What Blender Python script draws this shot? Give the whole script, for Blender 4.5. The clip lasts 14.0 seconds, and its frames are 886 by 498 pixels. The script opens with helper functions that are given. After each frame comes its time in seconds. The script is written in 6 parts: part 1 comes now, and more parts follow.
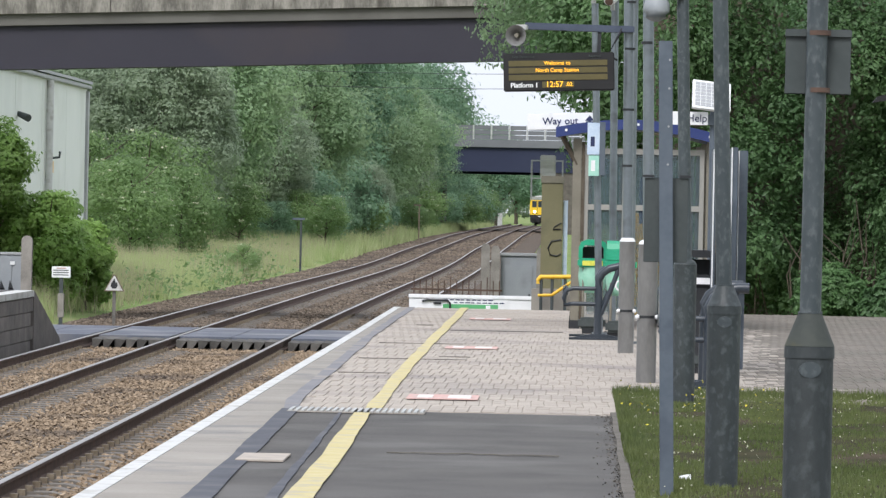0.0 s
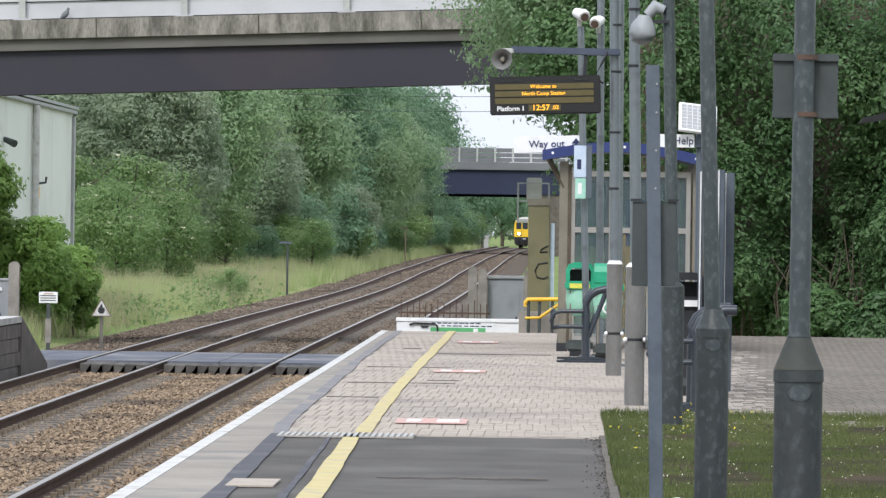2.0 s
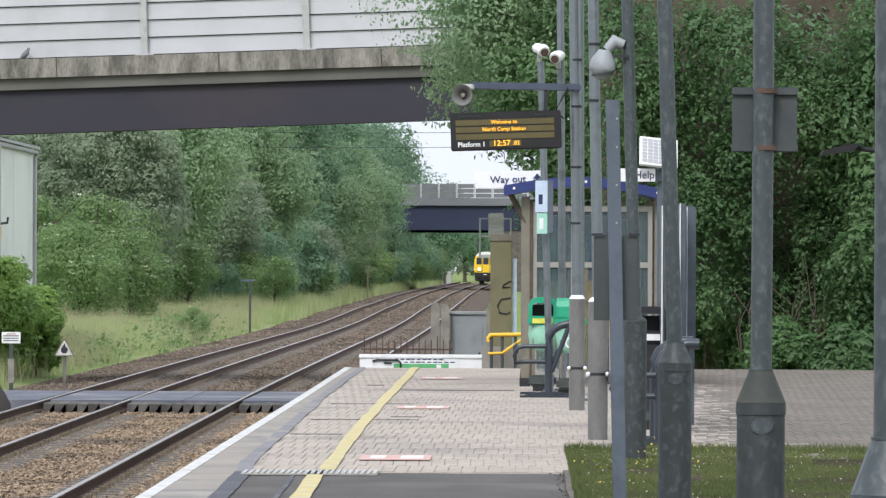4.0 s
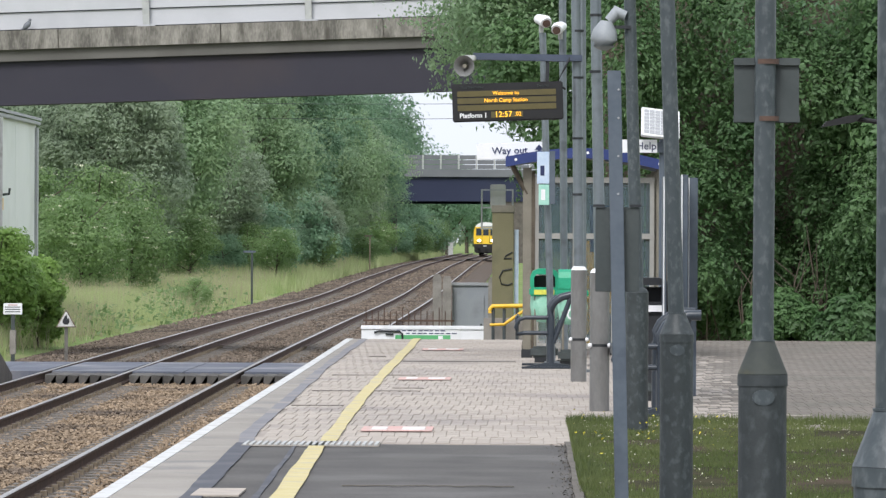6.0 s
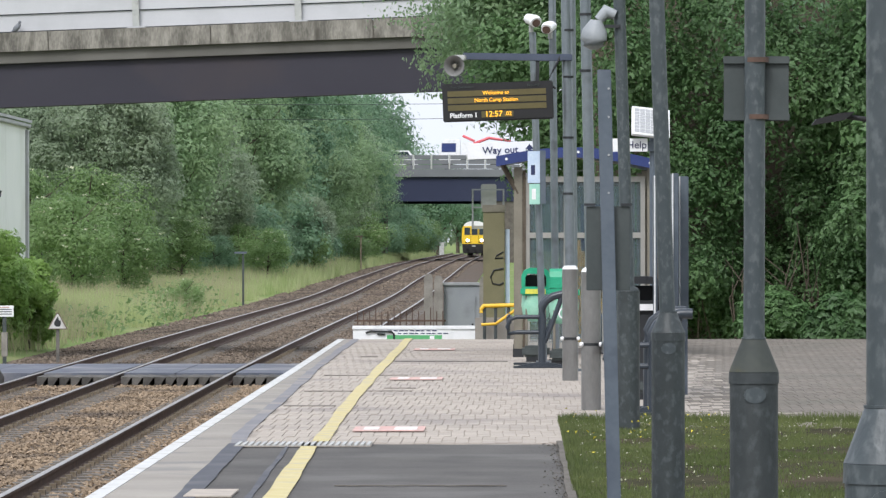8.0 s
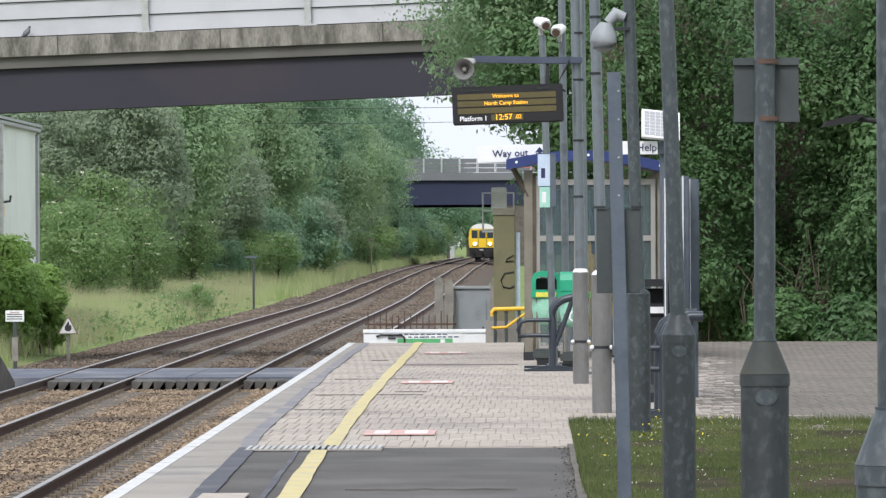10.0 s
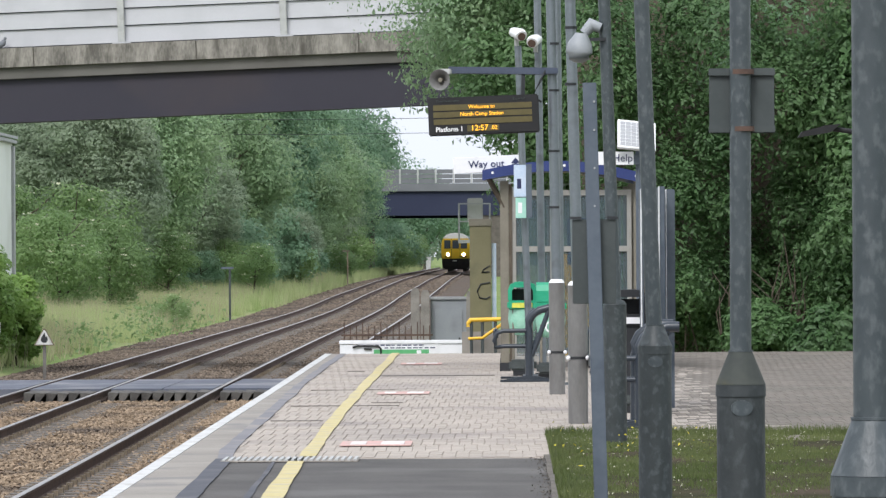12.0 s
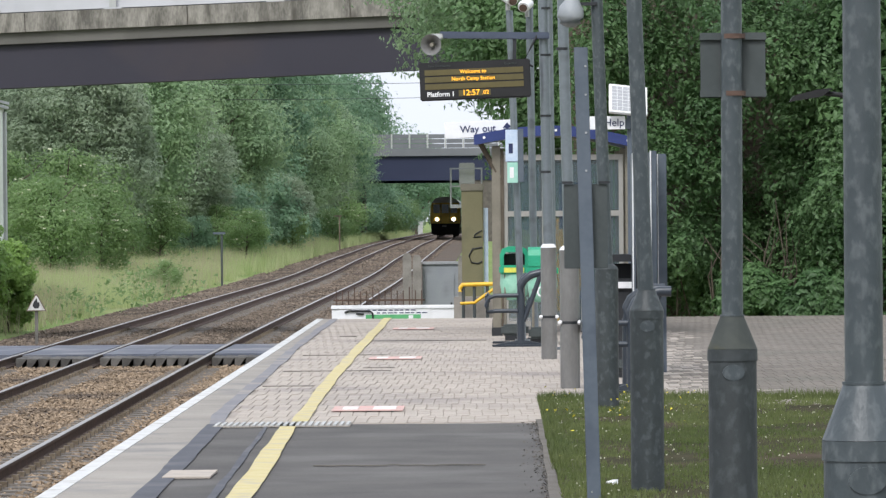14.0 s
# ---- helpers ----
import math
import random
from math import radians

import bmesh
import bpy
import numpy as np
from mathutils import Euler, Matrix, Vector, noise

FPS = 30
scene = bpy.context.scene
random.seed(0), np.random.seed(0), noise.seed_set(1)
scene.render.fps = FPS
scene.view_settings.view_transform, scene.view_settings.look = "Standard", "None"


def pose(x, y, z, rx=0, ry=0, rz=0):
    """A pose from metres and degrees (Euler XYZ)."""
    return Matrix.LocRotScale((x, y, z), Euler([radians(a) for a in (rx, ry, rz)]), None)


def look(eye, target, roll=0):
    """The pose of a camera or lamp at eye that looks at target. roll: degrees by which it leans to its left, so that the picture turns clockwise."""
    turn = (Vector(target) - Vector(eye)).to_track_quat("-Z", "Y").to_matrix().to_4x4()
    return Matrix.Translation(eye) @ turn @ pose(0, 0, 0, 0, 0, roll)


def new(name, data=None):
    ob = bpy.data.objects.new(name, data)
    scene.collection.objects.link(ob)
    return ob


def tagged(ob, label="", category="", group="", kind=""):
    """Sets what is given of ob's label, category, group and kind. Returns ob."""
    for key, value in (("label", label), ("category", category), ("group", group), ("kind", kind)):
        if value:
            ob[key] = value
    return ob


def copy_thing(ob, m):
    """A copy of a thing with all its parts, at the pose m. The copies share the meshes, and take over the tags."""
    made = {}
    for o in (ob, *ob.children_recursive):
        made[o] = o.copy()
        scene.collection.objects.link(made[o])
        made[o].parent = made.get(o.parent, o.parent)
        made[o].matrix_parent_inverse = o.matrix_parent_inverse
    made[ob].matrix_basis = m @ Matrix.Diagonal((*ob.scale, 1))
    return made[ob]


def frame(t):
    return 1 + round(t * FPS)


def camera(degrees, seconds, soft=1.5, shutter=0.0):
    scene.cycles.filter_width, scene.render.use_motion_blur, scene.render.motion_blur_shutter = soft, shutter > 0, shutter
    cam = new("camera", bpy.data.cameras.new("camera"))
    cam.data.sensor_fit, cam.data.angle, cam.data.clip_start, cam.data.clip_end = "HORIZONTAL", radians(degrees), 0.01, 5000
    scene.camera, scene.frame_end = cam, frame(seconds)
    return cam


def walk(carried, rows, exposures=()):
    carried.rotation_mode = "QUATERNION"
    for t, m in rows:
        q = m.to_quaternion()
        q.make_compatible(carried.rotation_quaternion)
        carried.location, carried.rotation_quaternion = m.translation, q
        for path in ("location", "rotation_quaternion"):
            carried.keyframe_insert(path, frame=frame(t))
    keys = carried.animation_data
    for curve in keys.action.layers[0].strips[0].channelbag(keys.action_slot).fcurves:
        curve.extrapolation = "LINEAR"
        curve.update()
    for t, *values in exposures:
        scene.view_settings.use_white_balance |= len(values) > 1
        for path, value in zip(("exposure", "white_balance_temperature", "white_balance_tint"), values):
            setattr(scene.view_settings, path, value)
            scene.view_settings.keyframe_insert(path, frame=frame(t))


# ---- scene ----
cam = camera(10.0, 14.0, soft=1.35)


def aim(x, y, z, turn, tilt, roll):
    """A camera pose: turn to the left of +y, tilt upwards and roll, in degrees."""
    return pose(x, y, z, 0, 0, turn) @ pose(0, 0, 0, 90 + tilt) @ pose(0, 0, 0, 0, 0, roll)


walk(cam, [
    (0.0, aim(0.003, 0.031, 1.487, 1.5458, -0.4401, 1.150)),
    (0.5, aim(-0.001, 0.026, 1.499, 0.9749, -0.2291, 0.905)),
    (1.0, aim(-0.008, -0.002, 1.499, 1.1486, -0.2265, 0.707)),
    (1.5, aim(-0.004, 0.004, 1.502, 1.1194, -0.2384, 0.745)),
    (2.0, aim(-0.008, -0.022, 1.500, 1.3949, -0.1827, 0.806)),
    (2.5, aim(-0.002, 0.006, 1.495, 1.3605, -0.5437, 0.771)),
    (3.0, aim(0.001, -0.002, 1.494, 1.7855, -0.5945, 0.556)),
    (3.5, aim(0.006, 0.058, 1.504, 1.4009, 0.2487, 0.193)),
    (4.0, aim(-0.004, -0.051, 1.502, 0.9734, 0.2285, 0.242)),
    (6.5, aim(-0.001, -0.004, 1.500, 1.0004, -0.1260, 0.251)),
    (7.0, aim(-0.002, -0.037, 1.498, 0.9475, -0.1083, 0.056)),
    (7.5, aim(-0.000, -0.000, 1.500, 0.9014, -0.0959, 0.000)),
    (8.0, aim(-0.001, -0.036, 1.500, 0.8934, -0.0963, -0.064)),
    (10.5, aim(0.001, -0.000, 1.497, 1.0020, -0.0229, -0.276)),
    (11.0, aim(0.000, -0.010, 1.498, 0.9131, 0.0156, -0.358)),
    (11.5, aim(-0.000, -0.006, 1.500, 0.8128, 0.0404, -0.491)),
    (12.0, aim(0.003, 0.009, 1.498, 0.7433, 0.0652, -0.331)),
    (12.5, aim(0.002, -0.002, 1.496, 0.6424, 0.1235, -0.397)),
    (13.0, aim(0.000, 0.023, 1.498, 0.7799, 0.2276, -0.415)),
    (13.5, aim(0.001, -0.070, 1.497, 0.7818, 0.0405, -0.220)),
    (14.0, aim(0.005, 0.017, 1.499, 0.6549, -0.3335, -0.444)),
])

# ---- light ----
scene.view_settings.exposure = 0.47
world = bpy.data.worlds.new("sky")
scene.world = world
world.use_nodes = True
wn, wl = world.node_tree.nodes, world.node_tree.links
sky = wn.new("ShaderNodeTexSky")
sky.sky_type, sky.sun_disc = "NISHITA", False
sky.sun_elevation, sky.sun_rotation = radians(48), radians(197)
sky.air_density, sky.dust_density = 1.5, 6.0
cloud = wn.new("ShaderNodeHueSaturation")          # an overcast sky: the same light with little colour
cloud.inputs["Saturation"].default_value = 0.45
wl.new(sky.outputs[0], cloud.inputs["Color"])
veil = wn.new("ShaderNodeMixRGB")                  # an even white cloud veil over it
veil.inputs[0].default_value, veil.inputs[2].default_value = 0.7, (9.3, 9.9, 11.2, 1)
wl.new(cloud.outputs[0], veil.inputs[1])
wl.new(veil.outputs[0], wn["Background"].inputs["Color"])
wn["Background"].inputs["Strength"].default_value = 0.1
sun = new("sun", bpy.data.lights.new("sun", "SUN"))
sun.data.energy, sun.data.angle, sun.data.color = 1.5, radians(18), (0.98, 0.98, 1.0)
sun.matrix_world = look((0, 0, 0), (0.2, 0.64, -0.74))

# ---- materials ----
def mat(name, a, b=None, scale=3.0, rough=0.8, metal=0.0, bump=0.0, fine=40.0, spread=0.0, c=None, coarse=0.6, stretch=(1, 1, 1)):
    """A surface: colours a and b mixed by noise at two sizes, stains of c, relief; spread varies brightness from piece to piece."""
    m = bpy.data.materials.new(name)
    m.use_nodes = True
    n, l = m.node_tree.nodes, m.node_tree.links
    p = n["Principled BSDF"]
    p.inputs["Roughness"].default_value, p.inputs["Metallic"].default_value = rough, metal
    b = b or tuple(v * 0.75 for v in a)
    geo = n.new("ShaderNodeNewGeometry")
    mp = n.new("ShaderNodeMapping")
    mp.inputs["Scale"].default_value = stretch
    l.new(geo.outputs["Position"], mp.inputs[0])
    n1 = n.new("ShaderNodeTexNoise")
    n1.inputs["Scale"].default_value, n1.inputs["Detail"].default_value = scale, 6
    l.new(mp.outputs[0], n1.inputs["Vector"])
    n2 = n.new("ShaderNodeTexNoise")
    n2.inputs["Scale"].default_value, n2.inputs["Detail"].default_value = fine, 3
    l.new(mp.outputs[0], n2.inputs["Vector"])
    add = n.new("ShaderNodeMath")
    add.operation = "MULTIPLY_ADD"
    l.new(n2.outputs[0], add.inputs[0])
    add.inputs[1].default_value = 0.5
    l.new(n1.outputs[0], add.inputs[2])
    ramp = n.new("ShaderNodeValToRGB")
    ramp.color_ramp.elements[0].position, ramp.color_ramp.elements[1].position = 0.55, 0.95
    ramp.color_ramp.elements[0].color, ramp.color_ramp.elements[1].color = (*a, 1), (*b, 1)
    l.new(add.outputs[0], ramp.inputs[0])
    out = ramp.outputs[0]
    if c:
        n3 = n.new("ShaderNodeTexNoise")
        n3.inputs["Scale"].default_value, n3.inputs["Detail"].default_value = coarse, 8
        l.new(mp.outputs[0], n3.inputs["Vector"])
        r3 = n.new("ShaderNodeValToRGB")
        r3.color_ramp.elements[0].position, r3.color_ramp.elements[1].position = 0.52, 0.68
        l.new(n3.outputs[0], r3.inputs[0])
        mix = n.new("ShaderNodeMixRGB")
        l.new(r3.outputs[0], mix.inputs[0])
        l.new(out, mix.inputs[1])
        mix.inputs[2].default_value = (*c, 1)
        out = mix.outputs[0]
    if spread:
        info = n.new("ShaderNodeObjectInfo")
        both = n.new("ShaderNodeMath")
        both.operation = "ADD"
        l.new(geo.outputs["Random Per Island"], both.inputs[0])
        l.new(info.outputs["Random"], both.inputs[1])
        ran = n.new("ShaderNodeMapRange")
        ran.inputs[1].default_value, ran.inputs[2].default_value = 0, 2
        ran.inputs[3].default_value, ran.inputs[4].default_value = 1 - spread, 1 + spread
        l.new(both.outputs[0], ran.inputs[0])
        hs = n.new("ShaderNodeHueSaturation")
        l.new(ran.outputs[0], hs.inputs["Value"])
        l.new(out, hs.inputs["Color"])
        out = hs.outputs[0]
    l.new(out, p.inputs["Base Color"])
    if bump:
        bp = n.new("ShaderNodeBump")
        bp.inputs["Strength"].default_value, bp.inputs["Distance"].default_value = bump, 0.02
        l.new(n2.outputs[0], bp.inputs["Height"])
        l.new(bp.outputs[0], p.inputs["Normal"])
    return m


def leaf_mat(name, a, b, spread=0.2):
    m = mat(name, a, b, scale=0.35, fine=2.0, rough=0.5, spread=spread)
    n, l = m.node_tree.nodes, m.node_tree.links
    p = n["Principled BSDF"]
    col = p.inputs["Base Color"].links[0].from_socket
    tr = n.new("ShaderNodeBsdfTranslucent")
    l.new(col, tr.inputs[0])
    mx = n.new("ShaderNodeMixShader")
    p.inputs["Specular IOR Level"].default_value = 0.5
    mx.inputs[0].default_value = 0.5
    l.new(p.outputs[0], mx.inputs[1])
    l.new(tr.outputs[0], mx.inputs[2])
    l.new(mx.outputs[0], n["Material Output"].inputs[0])
    return m


def glow(name, colour, strength):
    m = bpy.data.materials.new(name)
    m.use_nodes = True
    p = m.node_tree.nodes["Principled BSDF"]
    p.inputs["Base Color"].default_value = (*colour, 1)
    p.inputs["Emission Color"].default_value = (*colour, 1)
    p.inputs["Emission Strength"].default_value = strength
    return m


def glass(name, colour, alpha):
    m = bpy.data.materials.new(name)
    m.use_nodes = True
    n, l = m.node_tree.nodes, m.node_tree.links
    p = n["Principled BSDF"]
    p.inputs["Base Color"].default_value, p.inputs["Roughness"].default_value = (*colour, 1), 0.08
    tr = n.new("ShaderNodeBsdfTransparent")
    mx = n.new("ShaderNodeMixShader")
    mx.inputs[0].default_value = alpha
    l.new(tr.outputs[0], mx.inputs[1])
    l.new(p.outputs[0], mx.inputs[2])
    l.new(mx.outputs[0], n["Material Output"].inputs[0])
    return m


M = dict(
    tarmac=mat("tarmac", (0.066, 0.062, 0.059), (0.102, 0.095, 0.088), 1.5, 0.92, bump=0.3, fine=60, c=(0.125, 0.119, 0.112), coarse=0.7),
    seam=mat("bitumen_band", (0.055, 0.058, 0.07), (0.09, 0.093, 0.11), 2, 0.8, c=(0.11, 0.11, 0.118), coarse=2),
    pale_seam=mat("worn_bitumen_band", (0.17, 0.168, 0.185), (0.22, 0.215, 0.225), 2, 0.85, c=(0.29, 0.265, 0.24), coarse=1.5),
    slab=mat("edging_slab", (0.24, 0.219, 0.192), (0.31, 0.285, 0.252), 1.2, 0.9, bump=0.2, spread=0.12, c=(0.2, 0.19, 0.18), coarse=1.5),
    paver=mat("block_paver", (0.355, 0.312, 0.268), (0.41, 0.362, 0.315), 1.2, 0.9, bump=0.25, spread=0.13, c=(0.27, 0.24, 0.22), coarse=0.5),
    # forecourt blocks: shade of the overhanging trees put into a darker brown
    shaded_paver=mat("shade_toned_forecourt_paver", (0.135, 0.118, 0.1), (0.185, 0.163, 0.139), 1.2, 0.9, bump=0.25, spread=0.25, c=(0.13, 0.12, 0.1), coarse=0.6),
    joint=mat("joint_sand", (0.245, 0.215, 0.185), (0.36, 0.318, 0.278), 1.6, 1.0, fine=5, stretch=(1, 0.35, 1)),
    white_line=mat("white_line_paint", (0.5, 0.5, 0.49), (0.6, 0.6, 0.585), 4, 0.75, c=(0.38, 0.365, 0.335), coarse=5, fine=70),
    yellow=mat("yellow_line_paint", (0.5, 0.42, 0.185), (0.55, 0.48, 0.27), 5, 0.8, c=(0.42, 0.375, 0.27), coarse=4.5),
    red_mark=mat("faded_red_sticker", (0.62, 0.33, 0.3), (0.52, 0.4, 0.36), 5, 0.8, c=(0.47, 0.39, 0.35), coarse=6),
    white_mark=mat("white_sticker", (0.72, 0.68, 0.66), (0.62, 0.56, 0.54), 5, 0.7),
    cream=mat("cream_cover", (0.46, 0.4, 0.34), (0.36, 0.32, 0.28), 6, 0.85),
    brick_wall=mat("platform_brick", (0.12, 0.11, 0.105), (0.2, 0.18, 0.165), 3, 0.95, bump=0.4, spread=0.2),
    ballast=mat("ballast_bed", (0.085, 0.066, 0.052), (0.145, 0.115, 0.092), 6, 1.0, bump=0.8, fine=18, c=(0.11, 0.095, 0.085), coarse=0.35),
    stone=mat("ballast_stone", (0.2, 0.148, 0.1), (0.33, 0.255, 0.182), 3, 0.95, spread=0.6, c=(0.12, 0.098, 0.082), coarse=0.35),
    far_stone=mat("weathered_ballast_stone", (0.15, 0.12, 0.094), (0.25, 0.203, 0.162), 3, 0.95, spread=0.5, c=(0.105, 0.088, 0.075), coarse=0.25),
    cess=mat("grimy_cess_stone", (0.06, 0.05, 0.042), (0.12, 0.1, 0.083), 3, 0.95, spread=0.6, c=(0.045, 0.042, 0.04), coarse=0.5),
    sleeper=mat("concrete_sleeper", (0.13, 0.115, 0.1), (0.19, 0.17, 0.148), 3, 0.95, spread=0.2),
    rail_top=mat("polished_rail_head", (0.42, 0.4, 0.39), (0.34, 0.31, 0.29), 3, 0.38, metal=0.75),
    rail=mat("rusty_rail_web", (0.07, 0.045, 0.035), (0.12, 0.074, 0.055), 4, 0.9, bump=0.2),
    clip=mat("rail_clip", (0.22, 0.18, 0.13), (0.12, 0.09, 0.06), 8, 0.8),
    deck=mat("rubber_crossing_panel", (0.085, 0.095, 0.125), (0.12, 0.13, 0.16), 1.5, 0.75, spread=0.2, c=(0.24, 0.235, 0.24), coarse=0.6),
    timber=mat("grey_timber", (0.075, 0.07, 0.064), (0.14, 0.132, 0.12), 3, 0.9, spread=0.4, c=(0.04, 0.038, 0.036), coarse=2),
    road=mat("road_asphalt", (0.06, 0.06, 0.065), (0.09, 0.09, 0.09), 2, 0.9),
    soil=mat("lawn_soil", (0.035, 0.036, 0.016), (0.06, 0.052, 0.03), 1.5, 1.0, bump=0.8, fine=25, c=(0.085, 0.063, 0.046), coarse=0.9),
    field=mat("grass_ground", (0.13, 0.2, 0.06), (0.21, 0.26, 0.1), 0.25, 1.0, fine=4, bump=0.4, c=(0.27, 0.27, 0.14), coarse=0.12),
    concrete=mat("stained_concrete", (0.115, 0.107, 0.094), (0.32, 0.3, 0.265), 3.4, 0.95, bump=0.3, c=(0.085, 0.078, 0.066), coarse=3.2, fine=34, stretch=(1, 1, 0.3)),
    ledge=mat("smooth_concrete", (0.11, 0.105, 0.096), (0.145, 0.138, 0.126), 0.7, 0.9, c=(0.09, 0.084, 0.076), coarse=0.5),
    girder=mat("dark_painted_girder", (0.026, 0.024, 0.037), (0.033, 0.03, 0.044), 0.5, 0.7, c=(0.042, 0.034, 0.042), coarse=0.35),
    blue_girder=mat("navy_painted_girder", (0.012, 0.018, 0.05), (0.018, 0.025, 0.06), 0.3, 0.7),
    panel=mat("white_parapet_panel", (0.43, 0.435, 0.455), (0.48, 0.485, 0.5), 0.6, 0.6, c=(0.39, 0.395, 0.41), coarse=0.6, spread=0.03),
    grey_panel=mat("grey_parapet_panel", (0.13, 0.138, 0.15), (0.17, 0.178, 0.19), 0.6, 0.7),
    cladding=mat("cream_cladding", (0.72, 0.76, 0.7), (0.78, 0.81, 0.75), 0.5, 0.6, c=(0.66, 0.69, 0.62), coarse=0.4),
    flashing=mat("grey_flashing", (0.3, 0.31, 0.32), (0.38, 0.39, 0.39), 2, 0.5),
    # weathered column steel, darkened further to hold the shade of the trees
    galv=mat("shade_darkened_weathered_steel", (0.025, 0.032, 0.033), (0.038, 0.047, 0.049), 9, 0.5, bump=0.15, c=(0.066, 0.08, 0.082), coarse=30, stretch=(1, 1, 0.7)),
    galv_dark=mat("dark_galvanised_steel", (0.022, 0.028, 0.029), (0.034, 0.041, 0.043), 9, 0.6, bump=0.15, c=(0.056, 0.066, 0.068), coarse=24, stretch=(1, 1, 0.7)),
    galv_pale=mat("paler_galvanised_steel", (0.042, 0.054, 0.06), (0.06, 0.074, 0.08), 9, 0.45, bump=0.15, c=(0.095, 0.11, 0.116), coarse=40, stretch=(1, 1, 0.6)),
    algae=mat("galvanised_steel_with_algae", (0.034, 0.04, 0.036), (0.05, 0.056, 0.046), 7, 0.75, c=(0.07, 0.066, 0.03), coarse=6),
    grey_pole=mat("pale_grey_painted_steel", (0.165, 0.19, 0.21), (0.21, 0.235, 0.255), 5, 0.28, metal=0.45, c=(0.13, 0.145, 0.16), coarse=5),
    sleeve=mat("scuffed_grey_sleeve", (0.14, 0.138, 0.134), (0.19, 0.187, 0.18), 5, 0.35, c=(0.13, 0.125, 0.117), coarse=7, stretch=(1, 1, 0.4)),
    blue_grey=mat("blue_grey_painted_steel", (0.075, 0.096, 0.122), (0.1, 0.122, 0.15), 6, 0.5, c=(0.06, 0.076, 0.1), coarse=4),
    plate=mat("grey_plate", (0.044, 0.055, 0.055), (0.06, 0.071, 0.07), 5, 0.6, c=(0.036, 0.044, 0.043), coarse=3),
    navy=mat("navy_paint", (0.02, 0.035, 0.14), (0.03, 0.05, 0.18), 3, 0.4),
    black=mat("black_paint", (0.011, 0.013, 0.016), (0.02, 0.022, 0.026), 4, 0.55),
    charcoal=mat("charcoal_case", (0.009, 0.009, 0.01), (0.013, 0.013, 0.015), 4, 0.7),
    perch=mat("blue_black_seat_paint", (0.022, 0.03, 0.04), (0.034, 0.043, 0.056), 4, 0.35),
    strip=mat("led_strip", (0.085, 0.07, 0.024), (0.105, 0.085, 0.028), 8, 0.5),
    led=glow("amber_led", (1.0, 0.46, 0.03), 1.0),
    white=mat("white_enamel", (0.78, 0.79, 0.8), (0.84, 0.84, 0.85), 3, 0.4, c=(0.7, 0.71, 0.71), coarse=4),
    pale=mat("pale_grey_plastic", (0.38, 0.39, 0.38), (0.45, 0.455, 0.44), 4, 0.5, c=(0.32, 0.32, 0.31), coarse=5),
    sign_blue=mat("navy_lettering", (0.02, 0.03, 0.1), None, 4, 0.5),
    pale_blue=mat("pale_blue_notice", (0.42, 0.53, 0.68), (0.55, 0.64, 0.76), 7, 0.5),
    green_sign=mat("pale_green_notice", (0.3, 0.58, 0.48), (0.4, 0.66, 0.56), 7, 0.5),
    frame=mat("beige_shelter_frame", (0.17, 0.155, 0.12), (0.22, 0.2, 0.16), 4, 0.4, c=(0.13, 0.12, 0.095), coarse=3),
    screen=mat("pale_grey_screen_frame", (0.27, 0.262, 0.24), (0.33, 0.32, 0.295), 4, 0.45, c=(0.22, 0.213, 0.195), coarse=4),
    pane=glass("shelter_glass", (0.09, 0.13, 0.145), 0.38),
    green_bin=mat("green_bin_plastic", (0.012, 0.3, 0.16), (0.025, 0.37, 0.21), 5, 0.4),
    bag=mat("pale_green_sack", (0.25, 0.55, 0.4), (0.34, 0.62, 0.48), 9, 0.45, bump=0.4),
    green_band=mat("green_notice_band", (0.08, 0.36, 0.13), (0.12, 0.42, 0.18), 6, 0.5),
    old_kerb=mat("dirty_kerb", (0.09, 0.08, 0.068), (0.15, 0.135, 0.115), 3, 0.95, bump=0.5),
    arm_blue=mat("dark_blue_arm", (0.05, 0.065, 0.1), (0.065, 0.08, 0.12), 4, 0.45),
    label_yellow=mat("yellow_label", (0.7, 0.7, 0.1), None, 5, 0.5),
    rail_yellow=mat("yellow_handrail_paint", (0.75, 0.42, 0.02), (0.8, 0.5, 0.05), 6, 0.45),
    olive=mat("olive_cabinet_paint", (0.17, 0.155, 0.085), (0.21, 0.19, 0.11), 2, 0.6, c=(0.14, 0.13, 0.075), coarse=2),
    cabinet=mat("grey_cabinet_paint", (0.26, 0.28, 0.3), (0.31, 0.33, 0.345), 2, 0.55, c=(0.22, 0.235, 0.25), coarse=2),
    old_post=mat("weathered_concrete_post", (0.2, 0.185, 0.165), (0.3, 0.28, 0.25), 4, 0.95, bump=0.4),
    solar=mat("solar_cell", (0.35, 0.36, 0.38), (0.42, 0.43, 0.45), 6, 0.25),
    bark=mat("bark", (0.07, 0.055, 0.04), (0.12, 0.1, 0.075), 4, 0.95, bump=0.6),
    leaf_a=leaf_mat("mid_green_leaves", (0.105, 0.205, 0.082), (0.17, 0.285, 0.115), 0.32),
    leaf_b=leaf_mat("grey_green_leaves", (0.26, 0.335, 0.225), (0.33, 0.405, 0.275), 0.08),
    # leaf_e and leaf_c: distance haze put into the colour, paler and bluer
    leaf_e=leaf_mat("hazed_pale_green_leaves", (0.22, 0.335, 0.185), (0.3, 0.41, 0.22)),
    leaf_c=leaf_mat("hazed_dark_green_leaves", (0.155, 0.275, 0.17), (0.215, 0.335, 0.2)),
